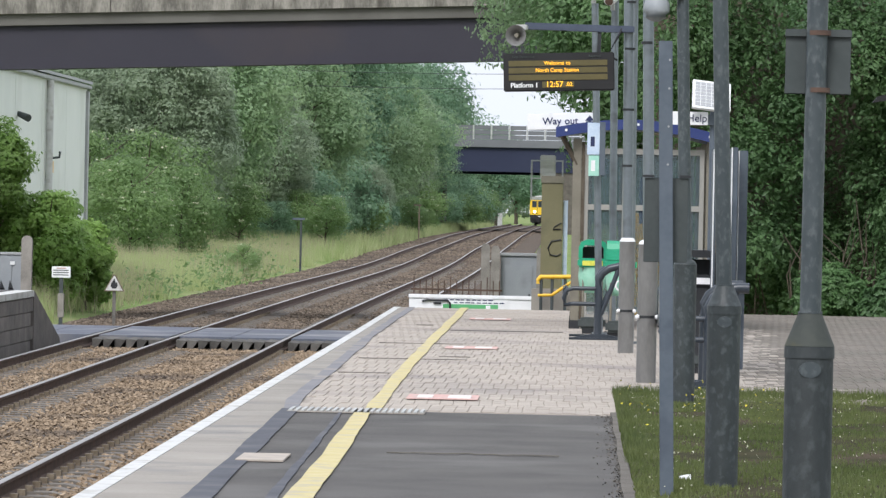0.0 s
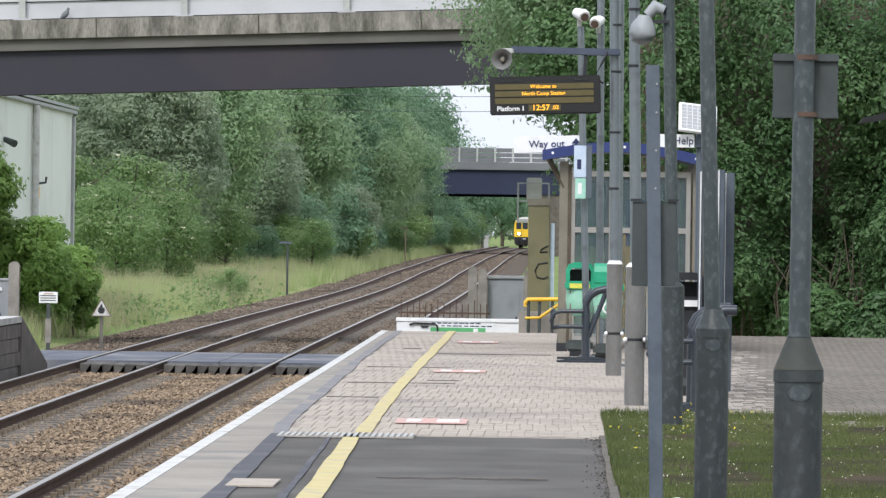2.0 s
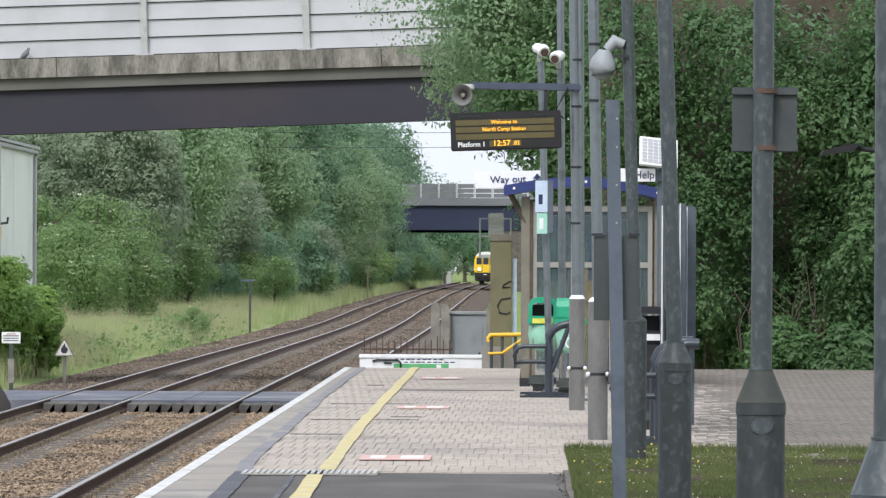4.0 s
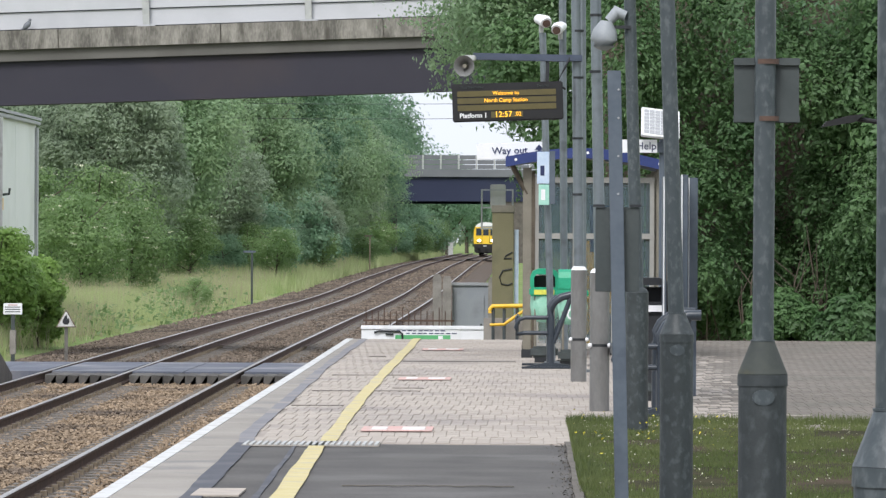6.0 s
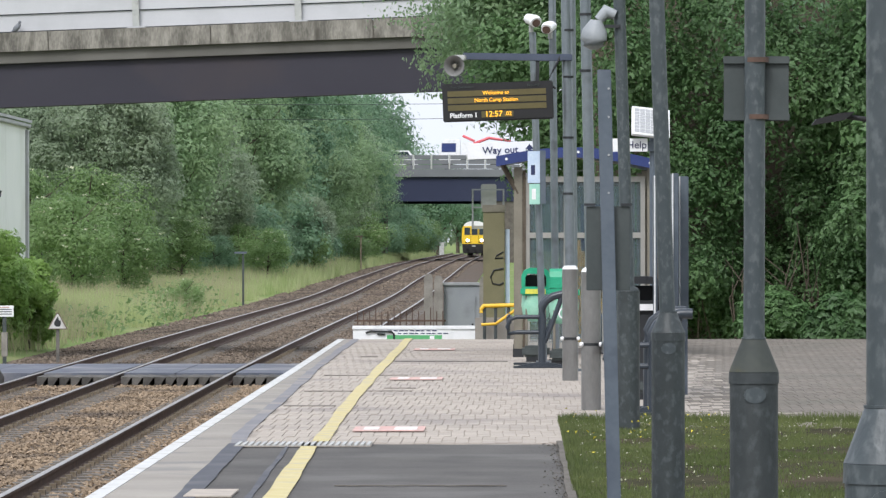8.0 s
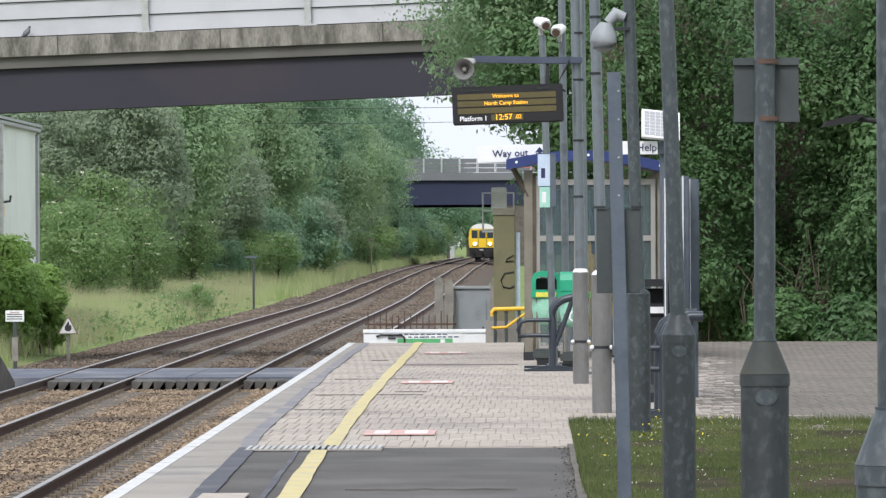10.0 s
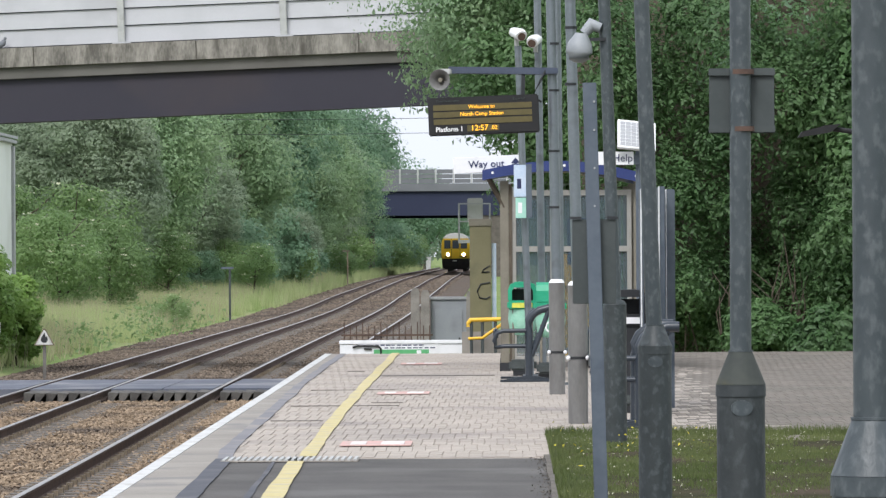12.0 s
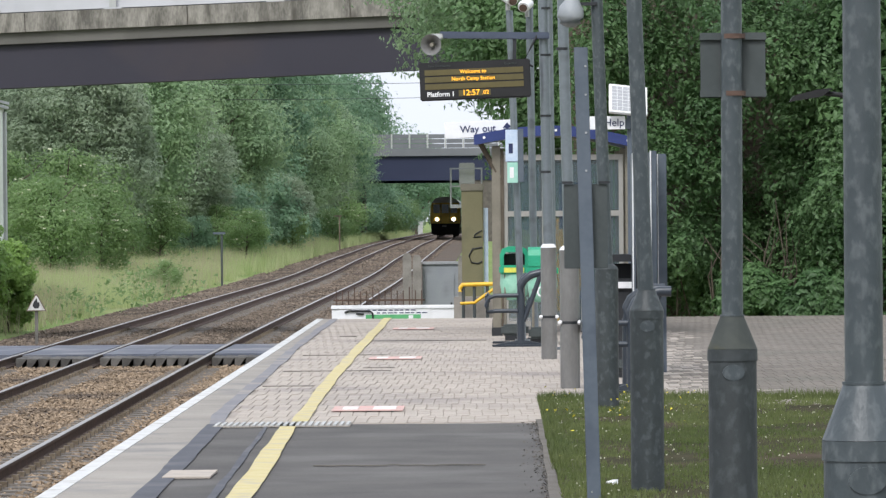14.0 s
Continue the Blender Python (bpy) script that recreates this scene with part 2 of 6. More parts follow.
    leaf_d=leaf_mat("bright_green_leaves", (0.155, 0.26, 0.095), (0.23, 0.34, 0.135)),
    leaf_y=leaf_mat("fresh_yellow_green_leaves", (0.2, 0.345, 0.09), (0.31, 0.47, 0.13), 0.3),
    leaf_h=leaf_mat("ivy_leaves", (0.082, 0.168, 0.065), (0.135, 0.24, 0.092), 0.38),
    blade=leaf_mat("lawn_blades", (0.072, 0.105, 0.029), (0.155, 0.182, 0.062), 0.45),
    straw=leaf_mat("straw_seed_heads", (0.36, 0.34, 0.2), (0.48, 0.43, 0.29), 0.25),
    dandelion=mat("yellow_petals", (0.75, 0.65, 0.05), None, 5, 0.7),
    tall=leaf_mat("tall_pale_grass", (0.27, 0.36, 0.13), (0.45, 0.48, 0.25), 0.2),
    blossom=mat("cream_blossom", (0.6, 0.6, 0.42), (0.7, 0.7, 0.55), 3, 0.8),
    train_yellow=mat("yellow_cab_paint", (0.82, 0.52, 0.02), (0.86, 0.58, 0.05), 1, 0.4),
    train_white=mat("white_cab_roof", (0.75, 0.75, 0.74), (0.82, 0.82, 0.8), 1, 0.45),
    train_dark=mat("dark_green_coach_paint", (0.015, 0.035, 0.03), (0.02, 0.045, 0.04), 1, 0.4),
    under=mat("black_underframe", (0.012, 0.012, 0.014), (0.025, 0.024, 0.024), 3, 0.8),
    cab_glass=mat("dark_window_glass", (0.03, 0.04, 0.05), (0.04, 0.055, 0.065), 1, 0.08),
    lamp=glow("headlight", (1.0, 0.98, 0.94), 5.0),
    pink=mat("pink_print", (0.75, 0.2, 0.38), None, 2, 0.5),
    red_paint=mat("red_vehicle_paint", (0.6, 0.09, 0.11), (0.65, 0.13, 0.15), 2, 0.4),
    feather=mat("grey_feathers", (0.12, 0.13, 0.15), (0.2, 0.21, 0.23), 20, 0.8),
)


for key in ("soil", "ballast", "stone", "far_stone", "cess", "field"):
    M[key].node_tree.nodes["Principled BSDF"].inputs["Specular IOR Level"].default_value = 0.1


# ---- building helpers ----
def box(bm, x0, x1, y0, y1, z0, z1):
    v = [bm.verts.new((x, y, z)) for x in (x0, x1) for y in (y0, y1) for z in (z0, z1)]
    for q in ((0, 1, 3, 2), (4, 6, 7, 5), (0, 4, 5, 1), (2, 3, 7, 6), (0, 2, 6, 4), (1, 5, 7, 3)):
        bm.faces.new([v[i] for i in q])
    return v


def tube(bm, points, radii, n=12, cap=True):
    """A round bar through the points."""
    rings, pts = [], [Vector(p) for p in points]
    if not hasattr(radii, "__len__"):
        radii = [radii] * len(pts)
    for i, p in enumerate(pts):
        d = (pts[min(i + 1, len(pts) - 1)] - pts[max(i - 1, 0)]).normalized()
        q = d.to_track_quat("Z", "Y")
        rings.append([bm.verts.new(p + q @ Vector((math.cos(a) * radii[i], math.sin(a) * radii[i], 0))) for a in np.arange(n) * 2 * math.pi / n])
    for a, b in zip(rings, rings[1:]):
        for i in range(n):
            f = bm.faces.new((a[i], a[(i + 1) % n], b[(i + 1) % n], b[i]))
            f.smooth = True
    if cap:
        for ring in (rings[0][::-1], rings[-1]):
            bm.faces.new([bm.verts.new(q.co) for q in ring])


def prism(bm, outline, y0, y1):
    """An outline in x, z pushed from y0 to y1."""
    a = [bm.verts.new((x, y0, z)) for x, z in outline]
    b = [bm.verts.new((x, y1, z)) for x, z in outline]
    n = len(outline)
    bm.faces.new(a)
    bm.faces.new(b[::-1])
    for i in range(n):
        bm.faces.new((a[i], b[i], b[(i + 1) % n], a[(i + 1) % n]))


def finish(name, bm, material, parent=None, bevel=0.0):
    if bevel:
        bmesh.ops.bevel(bm, geom=bm.edges[:], offset=bevel, segments=2, affect="EDGES", clamp_overlap=True)
    bmesh.ops.recalc_face_normals(bm, faces=bm.faces[:])
    me = bpy.data.meshes.new(name)
    bm.to_mesh(me)
    bm.free()
    me.materials.append(material)
    ob = new(name, me)
    ob.parent = parent
    return ob


def part(name, bm, material, parent, label="", bevel=0.0):
    return tagged(finish(name, bm, material, parent, bevel), label)


def thing(name, label, category, at=(0, 0, 0), turn=0, group="", kind=""):
    ob = new(name)
    ob.matrix_basis = pose(*at, 0, 0, turn)
    return tagged(ob, label, category, group, kind)


def pbox(name, parent, material, x0, x1, y0, y1, z0, z1, bevel=0.0, label=""):
    bm = bmesh.new()
    box(bm, x0, x1, y0, y1, z0, z1)
    return part(name, bm, material, parent, label, bevel)


def ptube(name, parent, material, points, radii, n=12, label=""):
    bm = bmesh.new()
    tube(bm, points, radii, n)
    return part(name, bm, material, parent, label)


def raw(name, verts, faces, material, parent=None, smooth=False):
    me = bpy.data.meshes.new(name)
    me.from_pydata(verts, [], faces)
    me.materials.append(material)
    if smooth:
        me.shade_smooth()
    ob = new(name, me)
    ob.parent = parent
    return ob


def words(name, text, size, material, parent, m, depth=0.004, label="", bold=0.0):
    """Lettering in the built-in font, a mesh for each word, standing in the x, z plane of m and centred on it."""
    made, x = [], 0.0
    for word in text.split():
        cu = bpy.data.curves.new(name, "FONT")
        cu.body, cu.size, cu.extrude, cu.align_x, cu.align_y = word, size, depth, "LEFT", "CENTER"
        cu.offset, cu.resolution_u = bold * size, 4
        tmp = bpy.data.objects.new(name, cu)
        scene.collection.objects.link(tmp)
        me = bpy.data.meshes.new_from_object(tmp.evaluated_get(bpy.context.evaluated_depsgraph_get()))
        bpy.data.objects.remove(tmp)
        me.materials.clear()
        me.materials.append(material)
        made.append((me, x))
        x += max(v.co.x for v in me.vertices) + size * 0.3
    for me, at in made:
        ob = new(name, me)
        ob.parent = parent
        ob.matrix_basis = m @ pose(at - (x - size * 0.3) / 2, 0, 0, 90)
        tagged(ob, label)


def between(knots, y):
    ys, xs = zip(*knots)
    return float(np.interp(y, ys, xs))


EDGE = ((0, -2.4), (20, -2.5), (29.5, -2.55), (45, -2.63), (60, -2.7), (77, -2.8))
RAIL_A = ((0, -4.6), (47, -4.9), (81, -5.2), (105, -5.38), (150, -5.5), (225, -5.55), (300, -5.6), (400, -5.75), (480, -5.95), (700, -5.95))
RAIL_Z = ((0, -0.9), (200, -0.9), (230, -0.82), (262, -0.6), (364, -0.25), (480, -0.2), (700, -0.2))
BAND = ((0, -1.62), (20, -1.83), (29.5, -1.97), (37.3, -2.1), (39, -2.17), (60, -2.43), (70, -2.49), (77, -2.53))
SIX = 2.0
GAUGE = 1.505


def edge(y):
    return between(EDGE, y)


def track(y):
    """The x of the four rails and the height of their tops at y."""
    a = np.mean([between(RAIL_A, y + d) for d in (-14, -7, 0, 7, 14)])
    z = np.mean([between(RAIL_Z, y + d) for d in (-14, -7, 0, 7, 14)])
    return (a + GAUGE, a, a - SIX, a - SIX - GAUGE), z


def ribbon(name, knots, y0, y1, half, z, material, parent=None, step=1.0, thick=0.004, wobble=0.0):
    """A painted line on the ground, along the knots of x by y."""
    bm = bmesh.new()
    rows = []
    n = max(2, int((y1 - y0) / step))
    for i in range(n + 1):
        y = y0 + (y1 - y0) * i / n
        x = between(knots, y)
        h = half * (1 + wobble * (noise.noise((x, y * 0.45, 4.1)) + 0.4 * noise.noise((x, y * 1.9, 2.1))))
        k = half * (1 + wobble * (noise.noise((x, y * 0.4, 9.1)) + 0.4 * noise.noise((x, y * 2.1, 6.1))))
        rows.append([bm.verts.new(p) for p in ((x - h, y, z - thick), (x - h, y, z), (x + k, y, z), (x + k, y, z - thick))])
    for a, b in zip(rows, rows[1:]):
        for i in range(3):
            bm.faces.new((a[i], a[i + 1], b[i + 1], b[i]))
    return finish(name, bm, material, parent)


# ---- ground and tracks ----
def ground_height(x, y):
    z = track(min(max(y, 0), 690))[1] - 0.3
    if x < -11.3:
        z += min(0.35, (-11.3 - x) * 0.1)
    if x > 0.5 and y > 78:
        z += min(0.6, (x - 0.5) * 0.4)
    return z


def build_ground():
    xs = [-2500, -600, -150, -60, -30, -22, -18, -15, -13, -12, -11.3, -10.4, -8, -5, -2, 0.5, 2, 6, 15, 60, 150, 600, 2500]
    ys = [-2500, -400, -60, 0, 20, 40, 60, 80, 95, 110, 125, 150, 175, 200, 225, 250, 275, 300, 340, 380, 420, 460, 500, 560, 640, 700, 1200, 4500]
    verts = [(x, y, ground_height(x, y)) for y in ys for x in xs]
    w = len(xs)
    faces = [(j * w + i, j * w + i + 1, (j + 1) * w + i + 1, (j + 1) * w + i) for j in range(len(ys) - 1) for i in range(w - 1)]
    g = raw("ground", verts, faces, M["field"])
    tagged(g, "rough green grass ground beside the railway", "ground", kind="structure")
    # the ballast bed, a low bank under both tracks
    rows = []
    ys = list(np.arange(-60, 300, 3.0)) + list(np.arange(300, 700, 12.0))
    for y in ys:
        r, z = track(y)
        for x, dz in ((r[0] + 0.9 if y < 80 else r[0] + 1.6, -0.25), (r[0] + 0.5, -0.19), (r[1] - 0.4, -0.2), (r[2] + 0.4, -0.2), (r[3] - 0.7, -0.19), (r[3] - 2.6, -0.29)):
            rows.append((x, y, z + dz))
    faces = [(j * 6 + i, j * 6 + i + 1, j * 6 + i + 7, j * 6 + i + 6) for j in range(len(ys) - 1) for i in range(5)]
    tagged(raw("ballast_bed", rows, faces, M["ballast"]), "brown stone ballast under the two tracks", "ballast", kind="structure")


def build_ballast():
    """Loose stones, thinner on the ground farther off."""
    rng = np.random.default_rng(3)
    base = np.array([(1, 0, 0), (-0.4, 0.9, 0.1), (-0.5, -0.8, -0.1), (0.1, 0.1, 0.8), (0, 0, -0.7)])
    tri = np.array([(0, 1, 3), (1, 2, 3), (2, 0, 3), (1, 0, 4), (2, 1, 4), (0, 2, 4)])
    verts, faces, n = ([], [], []), ([], [], []), [0, 0, 0]
    for y0, y1, count, size in ((36, 90, 48000, 0.04), (99, 150, 14000, 0.048), (150, 260, 11000, 0.065), (260, 470, 9000, 0.1)):
        for _ in range(count):
            y = rng.uniform(y0, y1)
            r, z = track(y)
            x = rng.uniform(r[3] - 2.4, r[0] + (0.62 if y < 77 else 0.3))
            if min(abs(x - q) for q in r) < 0.1:
                continue
            s = size * rng.uniform(0.5, 1.3)
            a, b = rng.uniform(0, 6.28, 2)
            ca, sa, cb, sb = math.cos(a), math.sin(a), math.cos(b), math.sin(b)
            rot = np.array([(ca, -sa * cb, sa * sb), (sa, ca * cb, -ca * sb), (0, sb, cb)])
            low = -0.195 - max(0, (r[3] - 0.7 - x)) * 0.05
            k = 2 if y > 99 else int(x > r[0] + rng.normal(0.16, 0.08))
            verts[k].append(base @ rot.T * s * (1, 1, 0.75) + (x, y, z + low + rng.uniform(0, 0.025)))
            faces[k].append(tri + n[k])
            n[k] += 5
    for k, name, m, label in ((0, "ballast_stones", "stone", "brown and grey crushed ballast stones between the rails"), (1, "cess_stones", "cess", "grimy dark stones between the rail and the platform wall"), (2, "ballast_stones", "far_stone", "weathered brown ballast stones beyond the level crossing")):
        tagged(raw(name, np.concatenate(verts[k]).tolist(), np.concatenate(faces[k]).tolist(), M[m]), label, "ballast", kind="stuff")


def build_rails():
    prof = ((-0.07, -0.16), (0.07, -0.16), (0.07, -0.145), (0.012, -0.12), (0.012, -0.045), (0.035, -0.03), (0.035, -0.002), (-0.035, -0.002), (-0.035, -0.03), (-0.012, -0.045), (-0.012, -0.12), (-0.07, -0.145))
    ys = list(np.arange(-60, 130, 2.5)) + list(np.arange(130, 700, 6.0))
    for i in range(4):
        rail = thing("rail", "rusty steel running rail with a polished head", "rail", group="running rails", kind="structure")
        verts = [(track(y)[0][i] + px, y, track(y)[1] + pz) for y in ys for px, pz in prof]
        k = len(prof)
        faces = [(j * k + a, j * k + (a + 1) % k, (j + 1) * k + (a + 1) % k, (j + 1) * k + a) for j in range(len(ys) - 1) for a in range(k)]
        raw("rail_web", verts, faces, M["rail"], rail)
        top = [(track(y)[0][i] + px, y, track(y)[1] + pz) for y in ys for px, pz in ((-0.034, -0.001), (-0.028, 0.004), (0.028, 0.004), (0.034, -0.001))]
        faces = [(j * 4 + a, j * 4 + a + 1, j * 4 + a + 5, j * 4 + a + 4) for j in range(len(ys) - 1) for a in range(3)]
        raw("rail_head", top, faces, M["rail_top"], rail)


def build_sleepers():
    """Concrete sleepers with their rail clips."""
    bm = bmesh.new()
    prism(bm, ((-1.26, -0.36), (1.26, -0.36), (1.26, -0.19), (1.2, -0.16), (0.45, -0.158), (0.3, -0.19), (-0.3, -0.19), (-0.45, -0.158), (-1.2, -0.16), (-1.26, -0.19)), -0.13, 0.13)
    me = bpy.data.meshes.new("sleeper")
    bm.to_mesh(me)
    bm.free()
    me.materials.append(M["sleeper"])
    bm = bmesh.new()
    for s in (-0.7525, 0.7525):
        for d in (-0.1, 0.1):
            box(bm, s + d - 0.035, s + d + 0.035, -0.06, 0.06, -0.16, -0.105)
    clip = bpy.data.meshes.new("rail_clip")
    bm.to_mesh(clip)
    bm.free()
    clip.materials.append(M["clip"])
    bed = thing("sleeper_row", "pale concrete sleepers under the rails", "sleepers", kind="structure")
    y = 36.0
    while y < 235:
        if not 88.5 < y < 99.5:
            r, z = track(y)
            for c in ((r[0] + r[1]) / 2, (r[2] + r[3]) / 2):
                for name, data in (("sleeper", me), ("rail_clip", clip)):
                    if name == "rail_clip" and y > 120:
                        continue
                    ob = new(name, data)
                    ob.parent, ob.location = bed, (c, y, z)
        y += 0.65


def build_crossing():
    cross = thing("level_crossing", "dark rubber level crossing deck across both tracks", "level crossing", kind="structure")
    r, z = track(95.5)
    spans = ((r[0] + 0.09, -2.95), (r[1] + 0.09, r[0] - 0.09), (r[2] + 0.05, r[1] - 0.05), (r[3] + 0.09, r[2] - 0.09), (-12.5, r[3] - 0.09))
    for x0, x1 in spans:
        x0, x1 = min(x0, x1), max(x0, x1)
        n = max(1, round((x1 - x0) / 1.0))
        for j in range(4):
            for i in range(n):
                w, d = (x1 - x0) / n, 7.0 / 4
                pbox("deck_panel", cross, M["deck"], x0 + i * w + 0.01, x0 + (i + 1) * w - 0.01, 92 + j * d + 0.01, 92 + (j + 1) * d - 0.01, z - 0.2, z - 0.006)
    guard = thing("trespass_guard", "grey timber arris rails guarding the crossing edge", "trespass guard", kind="structure")
    for x0, x1 in ((-4.0, -2.95), (r[1] + 0.12, r[0] - 0.12), (r[2] + 0.12, r[1] - 0.12), (r[3] + 0.12, r[2] - 0.12), (-9.0, r[3] - 0.1)):
        x = x0 + 0.1
        while x < x1:
            bm = bmesh.new()
            d = 0.5 + 0.5 * noise.noise((x * 3.1, 2.7, 1.3))
            prism(bm, ((x - 0.09, z - 0.24), (x - 0.06 + 0.06 * d, z - 0.24), (x + 0.1, z - 0.03 - 0.03 * d), (x - 0.09, z - 0.02 - 0.02 * d)), 90.3 + 0.3 * d, 91.98)
            part("arris_rail", bm, M["timber"], guard)
            x += 0.185 + 0.03 * d
    road = thing("road", "grey asphalt road leading to the crossing", "road", kind="structure")
    bm = bmesh.new()
    box(bm, -60, -12.52, 91.5, 99.5, z - 0.25, z + 0.012)
    part("carriageway", bm, M["road"], road)
    bm = bmesh.new()
    box(bm, -2.93, 60, 92, 99, z - 0.25, z - 0.004)
    part("carriageway", bm, M["road"], road)


# ---- the platform ----
def build_platform():
    plat = thing("platform", "station platform of tarmac and block paving with a white edge", "platform", kind="structure")
    # body of the platform under the surfaces
    ys = [-60, 0, 20, 29.5, 45, 60, 77]
    verts = []
    for y in ys:
        e = edge(y) + 0.1
        verts += [(e, y, -1.3), (e, y, -0.06), (8, y, -0.06), (8, y, -1.3)]
    faces = [(j * 4 + i, j * 4 + (i + 1) % 4, j * 4 + (i + 1) % 4 + 4, j * 4 + i + 4) for j in range(len(ys) - 1) for i in range(4)]
    faces += [(0, 1, 2, 3), tuple(len(verts) - i for i in (1, 2, 3, 4))]
    raw("platform_body", verts, faces, M["brick_wall"], plat)
    # edge slabs with their painted nosing
    y = -10.0
    while y < 76.9:
        y1 = min(y + 0.9, 77)
        for x0, x1, name, m, z in ((0.0, 0.1, "painted_nosing", M["white_line"], 0.004), (0.1, 9, "edge_slab", M["slab"], 0.0)):
            bm = bmesh.new()
            v = box(bm, 0, 1, y + (0.004 if name == "edge_slab" else 0), y1 - (0.004 if name == "edge_slab" else 0), -0.059, z)
            for q in v:
                q.co.x = between(BAND, q.co.y) - 0.02 if (x1 > 5 and q.co.x > 0.5) else edge(q.co.y) + (x0 if q.co.x < 0.5 else x1)
            part(name, bm, m, plat)
        y += 0.9
    # tarmac of the near half
    bm = bmesh.new()
    n = 60
    rows = []
    for i in range(n + 1):
        y = -59 + (37.3 + 59) * i / n
        rows.append([bm.verts.new((between(BAND, y) - 0.018 + (0.283 - between(BAND, y)) * k / 12, y, -0.004 + 0.004 * noise.noise((k * 0.9, y * 0.6, 1)))) for k in range(13)])
    for a, b in zip(rows, rows[1:]):
        for k in range(12):
            bm.faces.new((a[k], a[k + 1], b[k + 1], b[k]))
    part("tarmac", bm, M["tarmac"], plat)
    # sand bed under the blocks
    bm = bmesh.new()
    box(bm, -2.5, 7.9, 37.3, 76.95, -0.058, -0.006)
    part("paver_bed", bm, M["joint"], plat)
    ribbon("yellow_line", ((-10, -1.0), (8, -1.2), (20, -1.36), (29.5, -1.44), (37.3, -1.56)), -10, 37.3, 0.066, 0.008, M["yellow"], plat, 0.5, wobble=0.25)
    ribbon("yellow_line", ((37.5, -1.5), (45, -1.58), (51, -1.62), (77, -1.72)), 37.5, 76.9, 0.06, 0.012, M["yellow"], plat, 0.5, wobble=0.3)
    ribbon("bitumen_band", BAND, -10, 37.3, 0.068, 0.006, M["seam"], plat, 0.4, wobble=0.3)
    ribbon("bitumen_band", BAND, 37.3, 76.9, 0.055, 0.006, M["pale_seam"], plat, 0.3, wobble=0.4)
    for y, x0, x1 in ((45.8, -2.16, -1.7), (50.3, -2.17, -1.1), (51.3, -1.4, -1.08), (56.2, -2.2, -1.27), (65.2, -2.08, -1.86), (62.7, -1.58, -0.18)):
        pbox("sunken_joint", plat, M["old_kerb"], x0, x1, y - 0.05, y + 0.06, 0.0, 0.006)
    ribbon("bitumen_joint", ((8, -1.3), (29.5, -1.6), (37.3, -1.72)), 8, 37.3, 0.02, 0.004, M["seam"], plat, 0.3, wobble=0.9)
    ribbon("kerb", ((-20, 0.29), (42, 0.29)), -20, 37.6, 0.03, 0.012, M["old_kerb"], plat, 0.3, thick=0.06, wobble=0.5)
    return plat


def build_pavers(plat):
    """Concrete blocks, 200 by 100, in staggered rows along the platform."""
    rng = np.random.default_rng(5)
    bm = bmesh.new()
    box(bm, -0.047, 0.047, -0.097, 0.097, -0.05, 0)
    me = bpy.data.meshes.new("paver")
    bm.to_mesh(me)
    bm.free()
    me.materials.append(M["paver"])
    verts, faces, n, singles = ([], []), ([], []), [0, 0], 0
    cube = np.array([(-0.047, -0.097, -0.01), (0.047, -0.097, -0.01), (0.047, 0.097, -0.01), (-0.047, 0.097, -0.01), (-0.045, -0.095, 0), (0.045, -0.095, 0), (0.045, 0.095, 0), (-0.045, 0.095, 0)])
    quads = np.array([(4, 5, 6, 7), (0, 1, 5, 4), (1, 2, 6, 5), (2, 3, 7, 6), (3, 0, 4, 7)])
    x = -2.45
    while x < 7.8:
        y = 37.45 + rng.uniform(0, 0.2)
        while y < 76.9:
            inside = x > between(BAND, y) + 0.03 and not (x > 0.35 and y < 42.0)
            if inside:
                z = 0.0 + rng.uniform(-0.0008, 0.0008) + 0.003 * noise.noise((x * 0.5, y * 0.3, 2))
                shift = 0.05 * (int((y - 37.4) / 1.25) % 2) + 0.012 * noise.noise((y * 1.3, 2, 2))
                if singles < 300 and y < 39.6:
                    ob = new("paver", me)
                    ob.parent, ob.location = plat, (x + shift, y, z)
                    singles += 1
                else:
                    # the shade-toned blocks take over gradually towards the right
                    k = 1 if x > 1.1 + 1.3 * rng.random() + 0.4 * noise.noise((x, y * 0.2, 6)) else 0
                    verts[k].append(cube + (x + shift, y, z))
                    faces[k].append(quads + n[k])
                    n[k] += 8
            y += 0.2
        x += 0.1
    for k, m, label in ((0, M["paver"], "pinkish grey concrete paving blocks"), (1, M["shaded_paver"], "forecourt paving blocks with tree shade put into their darker brown")):
        ob = raw("paving_blocks", np.concatenate(verts[k]).tolist(), np.concatenate(faces[k]).tolist(), m, plat)
        tagged(ob, label, kind="stuff")


